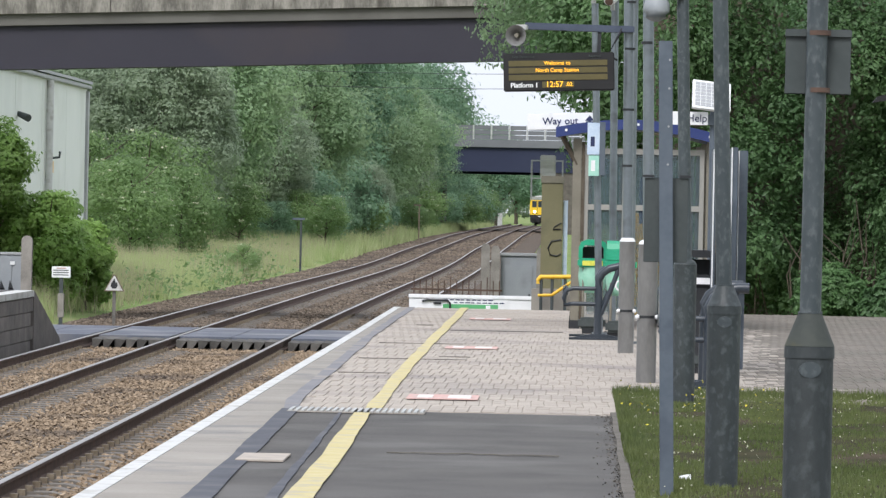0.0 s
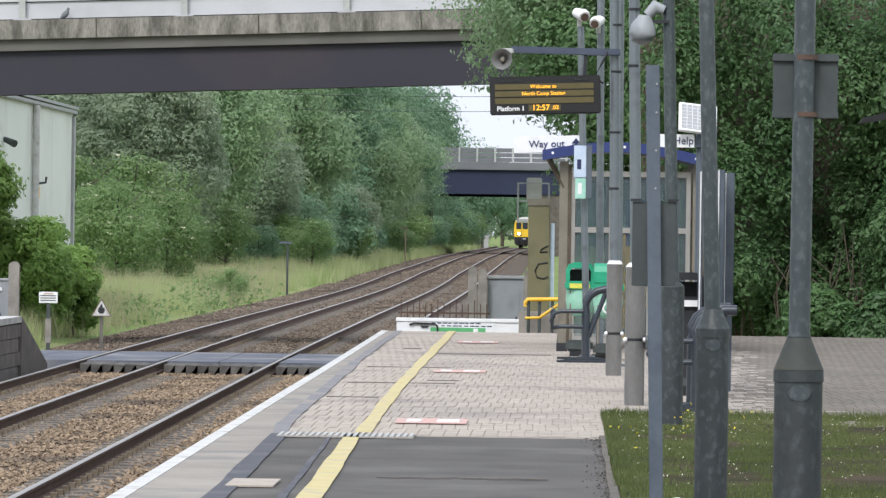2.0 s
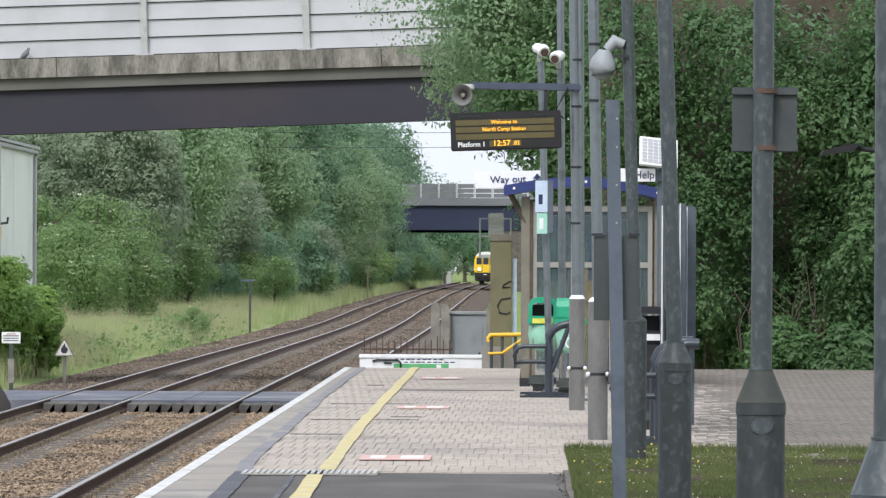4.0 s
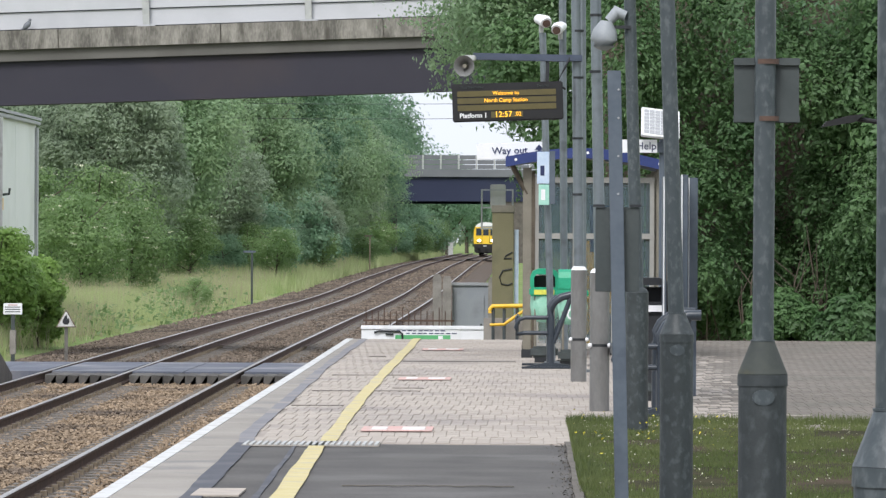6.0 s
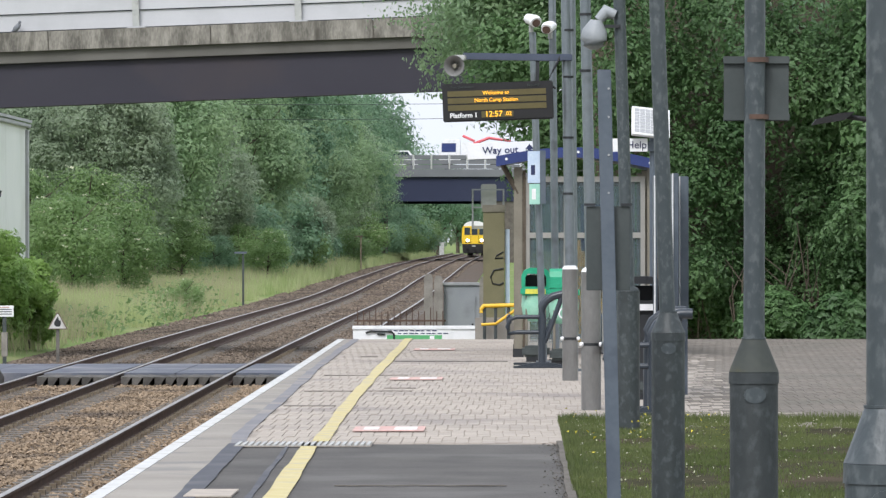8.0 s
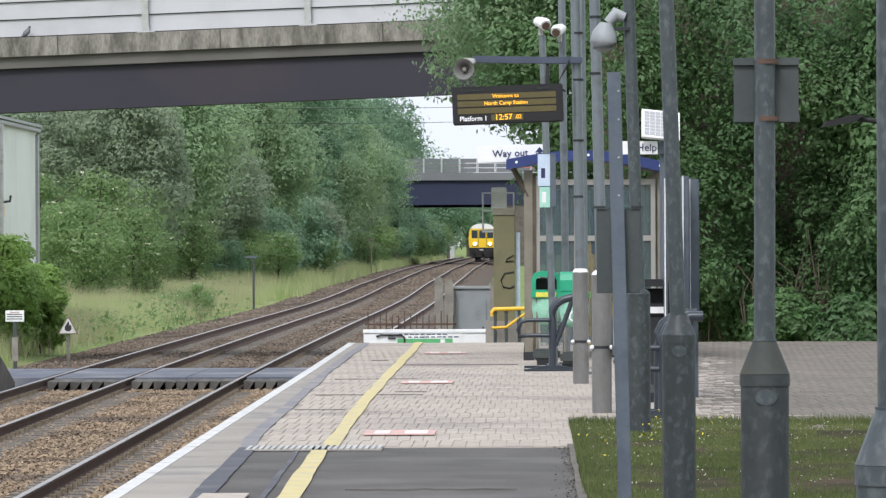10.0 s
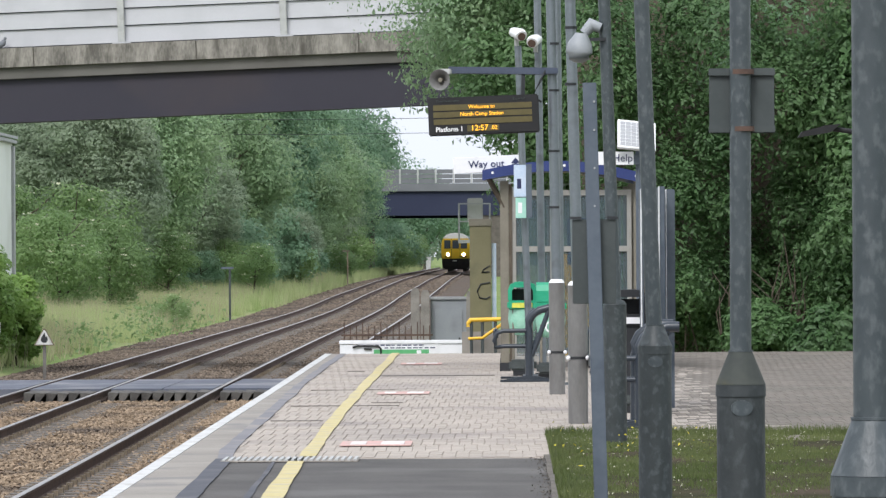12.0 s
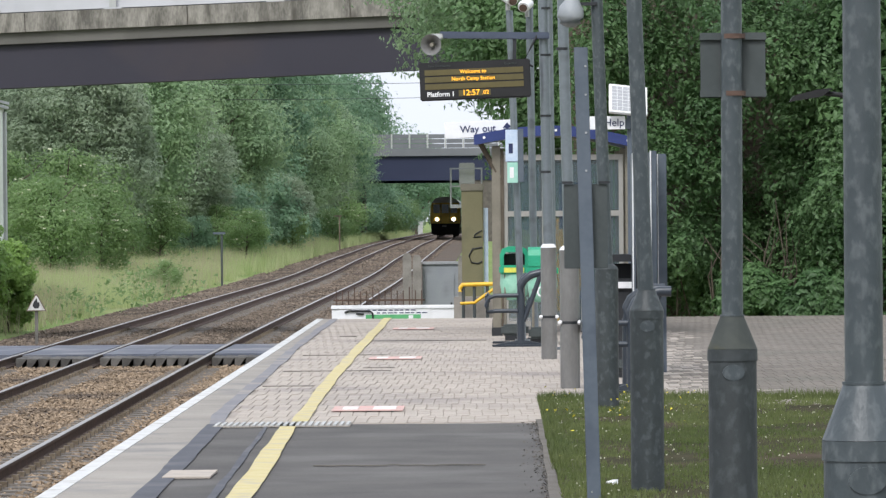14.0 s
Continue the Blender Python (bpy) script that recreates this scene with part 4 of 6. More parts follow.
def build_signs():
    w = new("way_out_sign")
    w.matrix_basis = pose(-0.25, 65.7, 2.67) @ pose(0, 0, 0, 0, -2.2, 0)
    tagged(w, "white way out sign with navy lettering and an arrow", "sign")
    pbox("board", w, M["white"], -0.46, 0.47, -0.02, 0.02, -0.105, 0.105, 0.004)
    words("lettering", "Way out", 0.128, M["sign_blue"], w, pose(-0.03, -0.024, 0.0), bold=0.012)
    bm = bmesh.new()
    prism(bm, ((0.33, -0.06), (0.37, -0.06), (0.37, 0.0), (0.41, 0.0), (0.35, 0.07), (0.29, 0.0), (0.33, 0.0)), -0.026, -0.021)
    part("arrow", bm, M["sign_blue"], w)
    pbox("bracket", w, M["blue_grey"], 0.3, 0.5, -0.6, -0.021, -0.06, -0.02)
    h = thing("help_sign", "white help point sign with navy lettering", "sign", (1.07, 50.0, 2.44))
    pbox("board", h, M["white"], -0.18, 0.17, -0.02, 0.02, -0.065, 0.065, 0.003)
    words("lettering", "Help", 0.105, M["sign_blue"], h, pose(0.06, -0.024, 0.0))
    pbox("bracket", h, M["blue_grey"], 0.1, 0.24, 0.021, 0.1, -0.06, 0.04)
    s = new("solar_panel")
    s.matrix_basis = pose(1.27, 50.0, 2.66) @ pose(0, 0, 0, -32, 6, 8)
    tagged(s, "small white framed solar panel on a pole", "solar panel")
    pbox("frame", s, M["white"], -0.19, 0.19, -0.02, 0.02, -0.165, 0.165, 0.004)
    pbox("cell_sheet", s, M["solar"], -0.165, 0.165, -0.024, -0.021, -0.14, 0.14)
    for i in range(5):
        pbox("cell_line", s, M["white"], -0.115 + i * 0.055, -0.111 + i * 0.055, -0.027, -0.025, -0.14, 0.14)
    for i in range(6):
        pbox("cell_line", s, M["white"], -0.165, 0.165, -0.027, -0.025, -0.102 + i * 0.04, -0.099 + i * 0.04)
    q = thing("help_point", "slim grey post of the help point", "post", (1.3, 50.1, 0))
    bm = bmesh.new()
    tube(bm, [(0, 0, -0.05), (0, 0, 2.62)], 0.038, 14)
    part("shaft", bm, M["blue_grey"], q)
    n = thing("notice_flags", "pale blue and green notices on a steel pole", "notice", (0.2, 61.85, 0))
    pbox("blue_notice", n, M["pale_blue"], -0.13, 0.02, -0.03, -0.01, 2.2, 2.59, 0.003)
    pbox("edge", n, M["blue_grey"], 0.024, 0.09, -0.04, 0.12, 1.95, 2.6, 0.003)
    pbox("green_notice", n, M["green_sign"], -0.11, 0.02, -0.03, -0.01, 1.94, 2.19, 0.003)
    pbox("print", n, M["white"], -0.08, -0.03, -0.034, -0.031, 2.0, 2.13)
    pbox("print", n, M["sign_blue"], -0.09, -0.04, -0.034, -0.031, 2.3, 2.42)
    for x, y, top, w in ((1.24, 47.0, 2.1, 0.008), (1.47, 48.6, 2.14, 0.025), (1.575, 49.4, 2.12, 0.04)):
        c = thing("poster_case", "navy edged poster case seen from its narrow side", "poster case", (x, y, 0), group="poster cases")
        pbox("frame", c, M["blue_grey"], -w, w, -0.3, 0.9, 0.0 if w > 0.05 else 0.75, top, 0.006)
        pbox("rim", c, M["white"], -w - 0.01, -w - 0.002, -0.32, -0.1, 0.78, top, 0.003)
        for yy in (-0.25, 0.8):
            pbox("leg", c, M["blue_grey"], -0.03, 0.03, yy - 0.03, yy + 0.03, -0.02, 0.749)


def build_shelter():
    s = thing("waiting_shelter", "glazed waiting shelter with beige frame and curved navy roof", "shelter", (0, 65, 0))
    depth = 6.0
    # curved roof
    pts = [(-0.33 + 2.1 * i / 16, 2.56 - 0.06 * i / 16 + 0.16 * math.sin(math.pi * (i + 0.6) / 17.2)) for i in range(17)]
    bm = bmesh.new()
    prism(bm, pts + [(x, z - 0.13) for x, z in pts[::-1]], -0.25, -0.15)
    part("fascia", bm, M["navy"], s)
    bm = bmesh.new()
    prism(bm, [(x, z + 0.0) for x, z in pts] + [(x, z - 0.05) for x, z in pts[::-1]], -0.148, depth)
    part("roof", bm, M["navy"], s)
    for i in (1, 8, 15):
        bm = bmesh.new()
        tube(bm, [(pts[i][0], -0.26, pts[i][1] - 0.06), (pts[i][0], -0.251, pts[i][1] - 0.06)], 0.018, 10)
        part("roof_bolt", bm, M["white"], s)
    for y in (0, depth / 2, depth - 0.1):
        for x in (-0.05, 1.66):
            pbox("post", s, M["frame"], x - 0.055, x + 0.055, y - 0.05, y + 0.05, 0.02, 2.44, 0.008)
            pbox("post_channel", s, M["bark"], x + 0.057, x + 0.1, y - 0.04, y + 0.04, 0.02, 2.4)
            pbox("shoe", s, M["black"], x - 0.07, x + 0.07, y - 0.07, y + 0.07, -0.02, 0.11, 0.006)
    for x, sgn in ((-0.05, -1), (1.66, 1)):
        bm = bmesh.new()
        tube(bm, [(x + 0.0, -0.02, 2.1), (x + sgn * 0.2, -0.02, 2.48)], 0.035, 8)
        part("brace", bm, M["bark"], s)
    # glazed end wall and back wall
    def screen(x0, x1, y, parent):
        n = 3
        w = (x1 - x0) / n
        for k in range(n + 1):
            pbox("mullion", parent, M["screen"], x0 + k * w - 0.028, x0 + k * w + 0.028, y - 0.025, y + 0.025, 0.12, 2.25)
        for z in (0.12, 1.53, 2.25):
            pbox("transom", parent, M["screen"], x0 - 0.03, x1 + 0.03, y - 0.03, y + 0.03, z, z + 0.07)
        for k in range(n):
            for z0, z1 in ((0.19, 1.53), (1.6, 2.25)):
                ob = pbox("pane", parent, M["pane"], x0 + k * w + 0.03, x0 + (k + 1) * w - 0.03, y - 0.004, y + 0.004, z0, z1)
                ob.visible_shadow = False
    screen(0.07, 1.55, 0.0, s)
    screen(0.07, 1.55, depth - 0.1, s)
    pbox("back_panel", s, M["pane"], 1.7, 1.71, 0.1, depth - 0.1, 0.2, 2.2)
    b = thing("shelter_bench", "blue slatted bench inside the shelter", "bench", (1.2, 68, 0))
    pbox("seat", b, M["navy"], -0.2, 0.2, -1.5, 1.5, 0.45, 0.5, 0.01)
    pbox("backrest", b, M["navy"], 0.2, 0.25, -1.5, 1.5, 0.6, 1.0, 0.01)
    for y in (-1.2, 1.2):
        pbox("leg", b, M["black"], -0.15, 0.2, y - 0.03, y + 0.03, -0.02, 0.449)
    n = thing("route_poster", "blue poster hung behind the shelter glass", "poster", (0.98, 70.6, 1.55))
    pbox("sheet", n, M["navy"], -0.16, 0.16, -0.02, 0.02, -0.2, 0.45)
    g = thing("grit_bin", "yellow grit bin behind the shelter", "bin", (0.98, 73.5, 0))
    pbox("body", g, M["rail_yellow"], -0.2, 0.2, -0.25, 0.25, -0.01, 1.0, 0.02)
    pbox("lid", g, M["rail_yellow"], -0.23, 0.23, -0.28, 0.28, 1.002, 1.5, 0.04)


def litter_bin(x, y, m, label, bag=True, turn=0):
    b = thing("litter_bin", label, "bin", (x, y, 0), turn, group="litter bins")
    bm = bmesh.new()
    prism(bm, ((-0.18, 0.93), (-0.18, 1.06), (-0.15, 1.13), (-0.08, 1.16), (0.08, 1.16), (0.15, 1.13), (0.18, 1.06), (0.18, 0.93), (0.13, 0.93), (0.13, 1.05), (0.1, 1.09), (-0.1, 1.09), (-0.13, 1.05), (-0.13, 0.93)), -0.17, 0.17)
    part("hood", bm, m, b)
    pbox("collar", b, m, -0.19, 0.19, -0.19, 0.19, 0.82, 0.929, 0.02)
    pbox("hood_back", b, M["black"], -0.129, 0.129, 0.1, 0.16, 0.93, 1.07)
    pbox("label", b, M["label_yellow"] if bag else M["white"], -0.13, 0.12, -0.196, -0.192, 0.84, 0.9)
    if bag:
        bm = bmesh.new()
        tube(bm, [(0, 0, 0.5), (0, 0, 0.56), (0, 0, 0.7), (0, 0, 0.82)], [0.1, 0.16, 0.18, 0.17], 16)
        part("sack", bm, M["bag"], b)
        for a in range(4):
            cx, cy = 0.16 * math.cos(a * 1.571 + 0.78), 0.16 * math.sin(a * 1.571 + 0.78)
            ptube("frame_rod", b, M["frame"], [(cx, cy, 0.1), (cx, cy, 0.82)], 0.015, 8)
    else:
        pbox("body", b, m, -0.17, 0.17, -0.17, 0.17, 0.15, 0.82, 0.02)
    pbox("base", b, M["plate"], -0.17, 0.17, -0.17, 0.17, 0.06, 0.2, 0.03)
    pbox("foot", b, M["black"], -0.12, 0.12, -0.15, 0.15, -0.01, 0.06)
    return b


def perch_seat(x, y, k):
    p = thing("perch_seat", "black tubular perch seat with a curved upright", "seat", (x, y, 0), group="perch seats")
    pbox("foot_plate", p, M["perch"], -0.34 * k, 0.34 * k, -0.09, 0.09, 0.0, 0.025, 0.006)
    bm = bmesh.new()
    prism(bm, ((-0.3 * k, 0.025), (0.3 * k, 0.025), (0.07, 0.07), (-0.07, 0.07)), -0.05, 0.05)
    part("gusset", bm, M["perch"], p)
    for yy in (0, 1.6):
        bm = bmesh.new()
        tube(bm, [(0, yy, 0.02), (0, yy, 0.3), (0, yy, 0.6), (0.0, yy, 0.7), (0.04, yy, 0.78), (0.12, yy, 0.84), (0.24, yy, 0.87), (0.34, yy, 0.87)], 0.045, 12)
        part("upright", bm, M["perch"], p)
        bm = bmesh.new()
        tube(bm, [(0.03, yy, 0.3), (0.11, yy, 0.5), (0.24, yy, 0.86)], 0.03, 10)
        part("back_stay", bm, M["perch"], p)
    pbox("foot_plate", p, M["perch"], -0.34 * k, 0.34 * k, 1.51, 1.69, 0.0, 0.025, 0.006)
    bm = bmesh.new()
    tube(bm, [(0, 0.0, 0.6), (-0.3, 0.0, 0.6), (-0.38, 0.0, 0.57), (-0.41, 0.0, 0.48), (-0.4, 0.0, 0.4), (-0.3, 0, 0.42), (0, 0, 0.42)], 0.026, 10)
    part("side_loop", bm, M["perch"], p)
    pbox("perch_board", p, M["perch"], -0.42, -0.36, 0.03, 1.6, 0.5, 0.62, 0.02)
    return p


def build_small_things():
    litter_bin(0.17, 62.6, M["green_bin"], "green litter bin with a clear sack", True)
    b = litter_bin(0.5, 60.8, M["green_bin"], "green recycling bin with a clear sack", True, 90)
    words("recycling_mark", "O", 0.2, M["white"], b, pose(-0.21, 0.0, 0.62, 0, 0, -90))
    litter_bin(1.13, 47.8, M["black"], "black litter bin with a white label", False)
    perch_seat(0.235, 59.5, 1.0)
    perch_seat(1.12, 43.4, 0.8)
    # yellow handrail at the head of the ramp
    h = thing("handrail", "yellow handrail on grey posts beside the ramp", "handrail", (-0.63, 78.2, 0))
    bm = bmesh.new()
    tube(bm, [(0, 0, 0.38), (0.0, 0, 0.44), (0.04, 0, 0.49), (0.12, 0, 0.49), (0.55, 0, 0.5)], 0.032, 12)
    part("top_rail", bm, M["rail_yellow"], h)
    bm = bmesh.new()
    tube(bm, [(0.0, 0.02, 0.2), (0.22, 0.02, 0.21), (0.52, 0.02, 0.42)], 0.025, 10)
    part("lower_rail", bm, M["rail_yellow"], h)
    for x in (0.05, 0.22, 0.42):
        bm = bmesh.new()
        tube(bm, [(x, 0.03, -0.9), (x, 0.03, 0.47)], 0.025, 8)
        part("post", bm, M["plate"], h)
    pbox("planter_wall", h, M["slab"], -0.1, 0.62, 0.3, 0.5, -0.9, 0.3)
    # white board closing the platform end
    w = thing("ramp_board", "white painted board at the platform end with a green notice", "barrier", (-1.64, 79.0, 0))
    pbox("board", w, M["white"], -1.0, 1.0, -0.03, 0.03, -0.35, 0.105, 0.006)
    pbox("coping", w, M["white"], -1.01, 1.0, -0.05, 0.04, 0.11, 0.17, 0.008)
    for x in (-0.95, 0, 0.95):
        pbox("leg", w, M["plate"], x - 0.04, x + 0.04, 0.031, 0.09, -1.15, 0.12)
    n = pbox("notice", w, M["white"], -0.7, 0.54, -0.038, -0.031, -0.12, 0.13)
    pbox("green_band", n, M["green_band"], -0.47, 0.39, -0.043, -0.039, -0.1, 0.024)
    for z0, x0, x1 in ((0.085, -0.45, 0.32), (0.042, -0.3, 0.5)):
        for i in range(9):
            d = (x1 - x0) / 9
            pbox("text_bar", n, M["sign_blue"], x0 + i * d, x0 + i * d + d * (0.6 + 0.25 * (i * 7 % 3) / 2), -0.043, -0.039, z0, z0 + 0.016)
    pbox("white_mark", n, M["white"], 0.2, 0.27, -0.047, -0.044, -0.04, 0.012)
    bm = bmesh.new()
    tube(bm, [(-0.8, -0.06, 0.06), (-0.72, -0.06, 0.085), (-0.4, -0.06, 0.08), (-0.36, -0.06, 0.04), (-0.36, -0.06, -0.1)], 0.016, 8)
    part("bar_latch", bm, M["black"], w)
    bm = bmesh.new()
    tube(bm, [(-0.62, -0.06, 0.04), (-0.5, -0.06, 0.035)], 0.014, 8)
    part("catch", bm, M["black"], w)
    r = thing("railing", "thin dark iron railing beyond the platform end", "railing", (0, 83, 0))
    for z in (-0.6, 0.17):
        pbox("rail_bar", r, M["rail"], -2.75, -1.25, -0.015, 0.015, z, z + 0.03)
    for i in range(15):
        bm = bmesh.new()
        x = -2.7 + i * 0.1
        tube(bm, [(x, 0.02, -1.15), (x, 0.02, 0.34 + 0.06 * (i % 3 == 0))], 0.009, 6)
        part("picket", bm, M["rail"], r)
    # crossing equipment beyond the road
    for x, top in ((-1.86, 0.84), (-1.66, 0.8), (-0.76, 0.78)):
        g = thing("gate_post", "weathered concrete gate post by the crossing", "post", (x, 100.5, -1.2), group="gate posts")
        bm = bmesh.new()
        prism(bm, [(-0.085, 0), (0.085, 0), (0.085, top + 1.12), (0.05, top + 1.2), (-0.05, top + 1.2), (-0.085, top + 1.12)], -0.08, 0.08)
        part("shaft", bm, M["old_post"], g)
    c = thing("equipment_cabinet", "grey painted crossing equipment cabinet between concrete posts", "cabinet", (-1.2, 101, -1.2))
    pbox("body", c, M["cabinet"], -0.36, 0.36, -0.3, 0.3, 0, 1.8, 0.01)
    pbox("door", c, M["cabinet"], -0.28, 0.28, -0.325, -0.301, 0.2, 1.62, 0.01)
    pbox("lid", c, M["flashing"], -0.4, 0.4, -0.34, 0.34, 1.802, 1.86, 0.01)
    pbox("handle", c, M["black"], 0.2, 0.23, -0.345, -0.326, 0.9, 1.05)
    o = thing("relay_cabinet", "tall olive relay cabinet with dark scrawl", "cabinet", (-0.5, 90.4, -1.2))
    pbox("body", o, M["olive"], -0.19, 0.19, -0.4, 0.4, 0.0, 3.2, 0.008)
    pbox("cap", o, M["frame"], -0.205, 0.205, -0.42, 0.42, 3.202, 3.33, 0.01)
    bm = bmesh.new()
    tube(bm, [(0.17, -0.405, 2.50), (0.05, -0.405, 2.43), (0.02, -0.405, 2.38), (0.16, -0.405, 2.39)], 0.014, 6)
    tube(bm, [(0.17, -0.405, 2.20), (0.0, -0.405, 2.17), (-0.06, -0.405, 2.05), (-0.02, -0.405, 1.93), (0.1, -0.405, 1.91), (0.17, -0.405, 1.95)], 0.016, 6)
    part("scrawl", bm, M["black"], o)
    for k in range(5):
        pbox("plank", o, M["slab"], -0.2, 0.22, -0.44, -0.421, 0.2 + k * 0.22, 0.4 + k * 0.22)
    pbox("conduit", o, M["pale_blue"], 0.2, 0.28, -0.3, -0.2, 0, 2.9)
    k = thing("signal_head", "grey signal housing on a post with a caged platform", "signal", (-0.78, 115, -1.2))
    pbox("housing", k, M["pale"], -0.15, 0.2, -0.2, 0.2, 3.45, 3.98, 0.02)
    bm = bmesh.new()
    tube(bm, [(0, 0, 0), (0, 0, 3.45)], 0.08, 12)
    part("post", bm, M["flashing"], k)
    for x in (-0.34, 0.36):
        for y in (-0.4, 0.4):
            bm = bmesh.new()
            tube(bm, [(x, y, 3.0), (x, y, 3.85)], 0.018, 6)
            part("cage_post", bm, M["flashing"], k)
    for z in (3.02, 3.45, 3.85):
        pbox("cage_rail", k, M["flashing"], -0.36, 0.38, -0.41, -0.38, z - 0.015, z + 0.015)
    pbox("floor_grid", k, M["flashing"], -0.36, 0.38, -0.4, 0.4, 2.96, 3.0)
    q = thing("oval_board", "pale oval board on a short post by the track", "sign", (-0.8, 103, -1.2))
    bm = bmesh.new()
    prism(bm, [(0.055 * math.cos(a), 1.75 + 0.2 * math.sin(a)) for a in np.linspace(0, 6.283, 17)[:-1]], -0.015, 0.015)
    part("board", bm, M["pale_blue"], q)
    pbox("stem", q, M["plate"], -0.02, 0.02, 0.016, 0.05, 0, 1.9)
    # trackside signs on the other side
    i = thing("trespass_sign", "small white notice board on a concrete post", "sign", (-11.06, 108, ground_height(-11.06, 108) + 0.13))
    pbox("board", i, M["white"], -0.2, 0.2, -0.04, -0.02, 0.95, 1.19, 0.004)
    for z in (1.0, 1.05, 1.1):
        pbox("text_bar", i, M["plate"], -0.17, 0.16, -0.045, -0.041, z, z + 0.018)
    pbox("text_bar", i, M["red_mark"], -0.1, 0.1, -0.045, -0.041, 1.14, 1.165)
    pbox("post", i, M["plate"], -0.04, 0.04, -0.019, 0.06, -0.3, 1.17, 0.006)
    pbox("post_sleeve", i, M["old_post"], -0.065, 0.065, -0.03, 0.08, 0.1, 0.62, 0.006)
    t = thing("warning_triangle", "white triangular warning sign with a black symbol on a post", "sign", (-9.92, 108, ground_height(-9.92, 108) + 0.19))
    bm = bmesh.new()
    prism(bm, ((-0.22, 0.62), (0.22, 0.62), (0.02, 0.98), (-0.02, 0.98)), -0.03, -0.01)
    part("border", bm, M["clip"], t, "faded yellow border")
    bm = bmesh.new()
    prism(bm, ((-0.185, 0.64), (0.185, 0.64), (0.012, 0.95), (-0.012, 0.95)), -0.035, -0.031)
    part("plate", bm, M["white_line"], t)
    bm = bmesh.new()
    prism(bm, ((-0.03, 0.68), (0.04, 0.68), (0.075, 0.74), (0.06, 0.82), (0.03, 0.8), (0.012, 0.9), (-0.02, 0.86), (-0.07, 0.78), (-0.075, 0.72)), -0.04, -0.036)
    part("symbol", bm, M["black"], t, "black flame symbol")
    pbox("post", t, M["timber"], -0.035, 0.035, -0.009, 0.04, -0.35, 0.75)
    for x, y, hgt in ((-11.3, 205, 2.15), (-10.5, 330, 2.4)):
        u = thing("track_marker", "thin trackside post with a small cap", "post", (x, y, ground_height(x, y)), group="track markers")
        bm = bmesh.new()
        tube(bm, [(0, 0, -0.1), (0, 0, hgt)], 0.045, 8)
        part("post", bm, M["plate"] if y < 300 else M["clip"], u)
        pbox("cap", u, M["blue_grey"] if y < 300 else M["bark"], -0.35, 0.15, -0.08, 0.08, hgt + 0.001, hgt + 0.09)


def build_far_cabinet():
    c = thing("trackside_cabinet", "pale grey concrete cabinet standing beside the far track", "cabinet", (-10.3, 650, ground_height(-10.3, 650) - 0.02))
    pbox("body", c, M["pale"], -0.3, 0.3, -0.3, 0.3, 0, 1.7, 0.02)
    pbox("lid", c, M["flashing"], -0.34, 0.34, -0.34, 0.34, 1.702, 1.78, 0.01)


def build_cables():
    for z, dz in ((8.35, 0.9), (7.6, 1.0)):
        c = thing("overhead_cable", "thin black overhead cable sagging across the tracks", "cable", kind="structure")
        bm = bmesh.new()
        tube(bm, [(-40 + 60 * i / 12, 255, z + dz * ((i - 6) / 6) ** 2) for i in range(13)], 0.013, 5)
        part("wire", bm, M["black"], c)
    q = thing("lantern", "dark lantern on a bracket reaching out of the hedge", "lamp", (3.7, 60, 0))
    bm = bmesh.new()
    prism(bm, ((-0.27, 2.86), (0.12, 2.92), (0.24, 3.02), (0.05, 3.0), (-0.22, 2.93)), -0.1, 0.1)
    part("hood", bm, M["charcoal"], q)
    bm = bmesh.new()
    tube(bm, [(0.15, 0.0, 2.96), (0.6, 0, 2.9), (0.75, 0, 2.7), (0.75, 0, -0.05)], 0.03, 8)
    part("pole", bm, M["charcoal"], q)


def build_warehouse():
    w = thing("warehouse", "cream metal clad warehouse with grey corner flashing", "building", (-14.7, 150, -1.0))
    # the long wall runs along the track and ends at a corner
    bm = bmesh.new()
    prism(bm, ((-16, 0), (0, 0), (0, 6.0), (-8, 7.7), (-16, 6.0)), -32, 0)
    part("wall", bm, M["cladding"], w)
    for s in (0, 1):
        x = 0.15 if s == 0 else -16.15
        bm = bmesh.new()
        prism(bm, ((x, 6.0), (-8, 7.75), (-8, 7.85), (x, 6.08)), -32.2, 0.2)
        part("roof", bm, M["flashing"], w)
    pbox("gutter", w, M["flashing"], 0.02, 0.14, -32.1, 0.1, 5.86, 5.96, 0.02)
    pbox("corner_flashing", w, M["flashing"], -0.1, 0.08, -0.35, 0.06, 0, 5.79)
    for y in (-11.5,):
        bm = bmesh.new()
        tube(bm, [(0.12, y, 0), (0.12, y, 5.84)], 0.1, 12)
        part("downpipe", bm, M["white_line"], w, "off-white downpipe")
    for i in range(4):
        pbox("cladding_seam", w, M["cladding"], 0.001, 0.006, -6.0 - i * 6.5, -5.96 - i * 6.5, 0.1, 5.75)
    bm = bmesh.new()
    tube(bm, [(0.32, -18.7, 4.66), (0.02, -18.4, 4.78)], [0.1, 0.07], 10)
    part("wall_lamp", bm, M["plate"], w)
    pbox("meter_box", w, M["rail_yellow"], 0.002, 0.14, -10.9, -10.5, 3.3, 3.62)
    bm = bmesh.new()
    tube(bm, [(0.02, -9.6, 3.72), (0.2, -9.6, 3.74), (0.22, -9.6, 3.9)], 0.035, 8)
    part("outlet_pipe", bm, M["plate"], w)


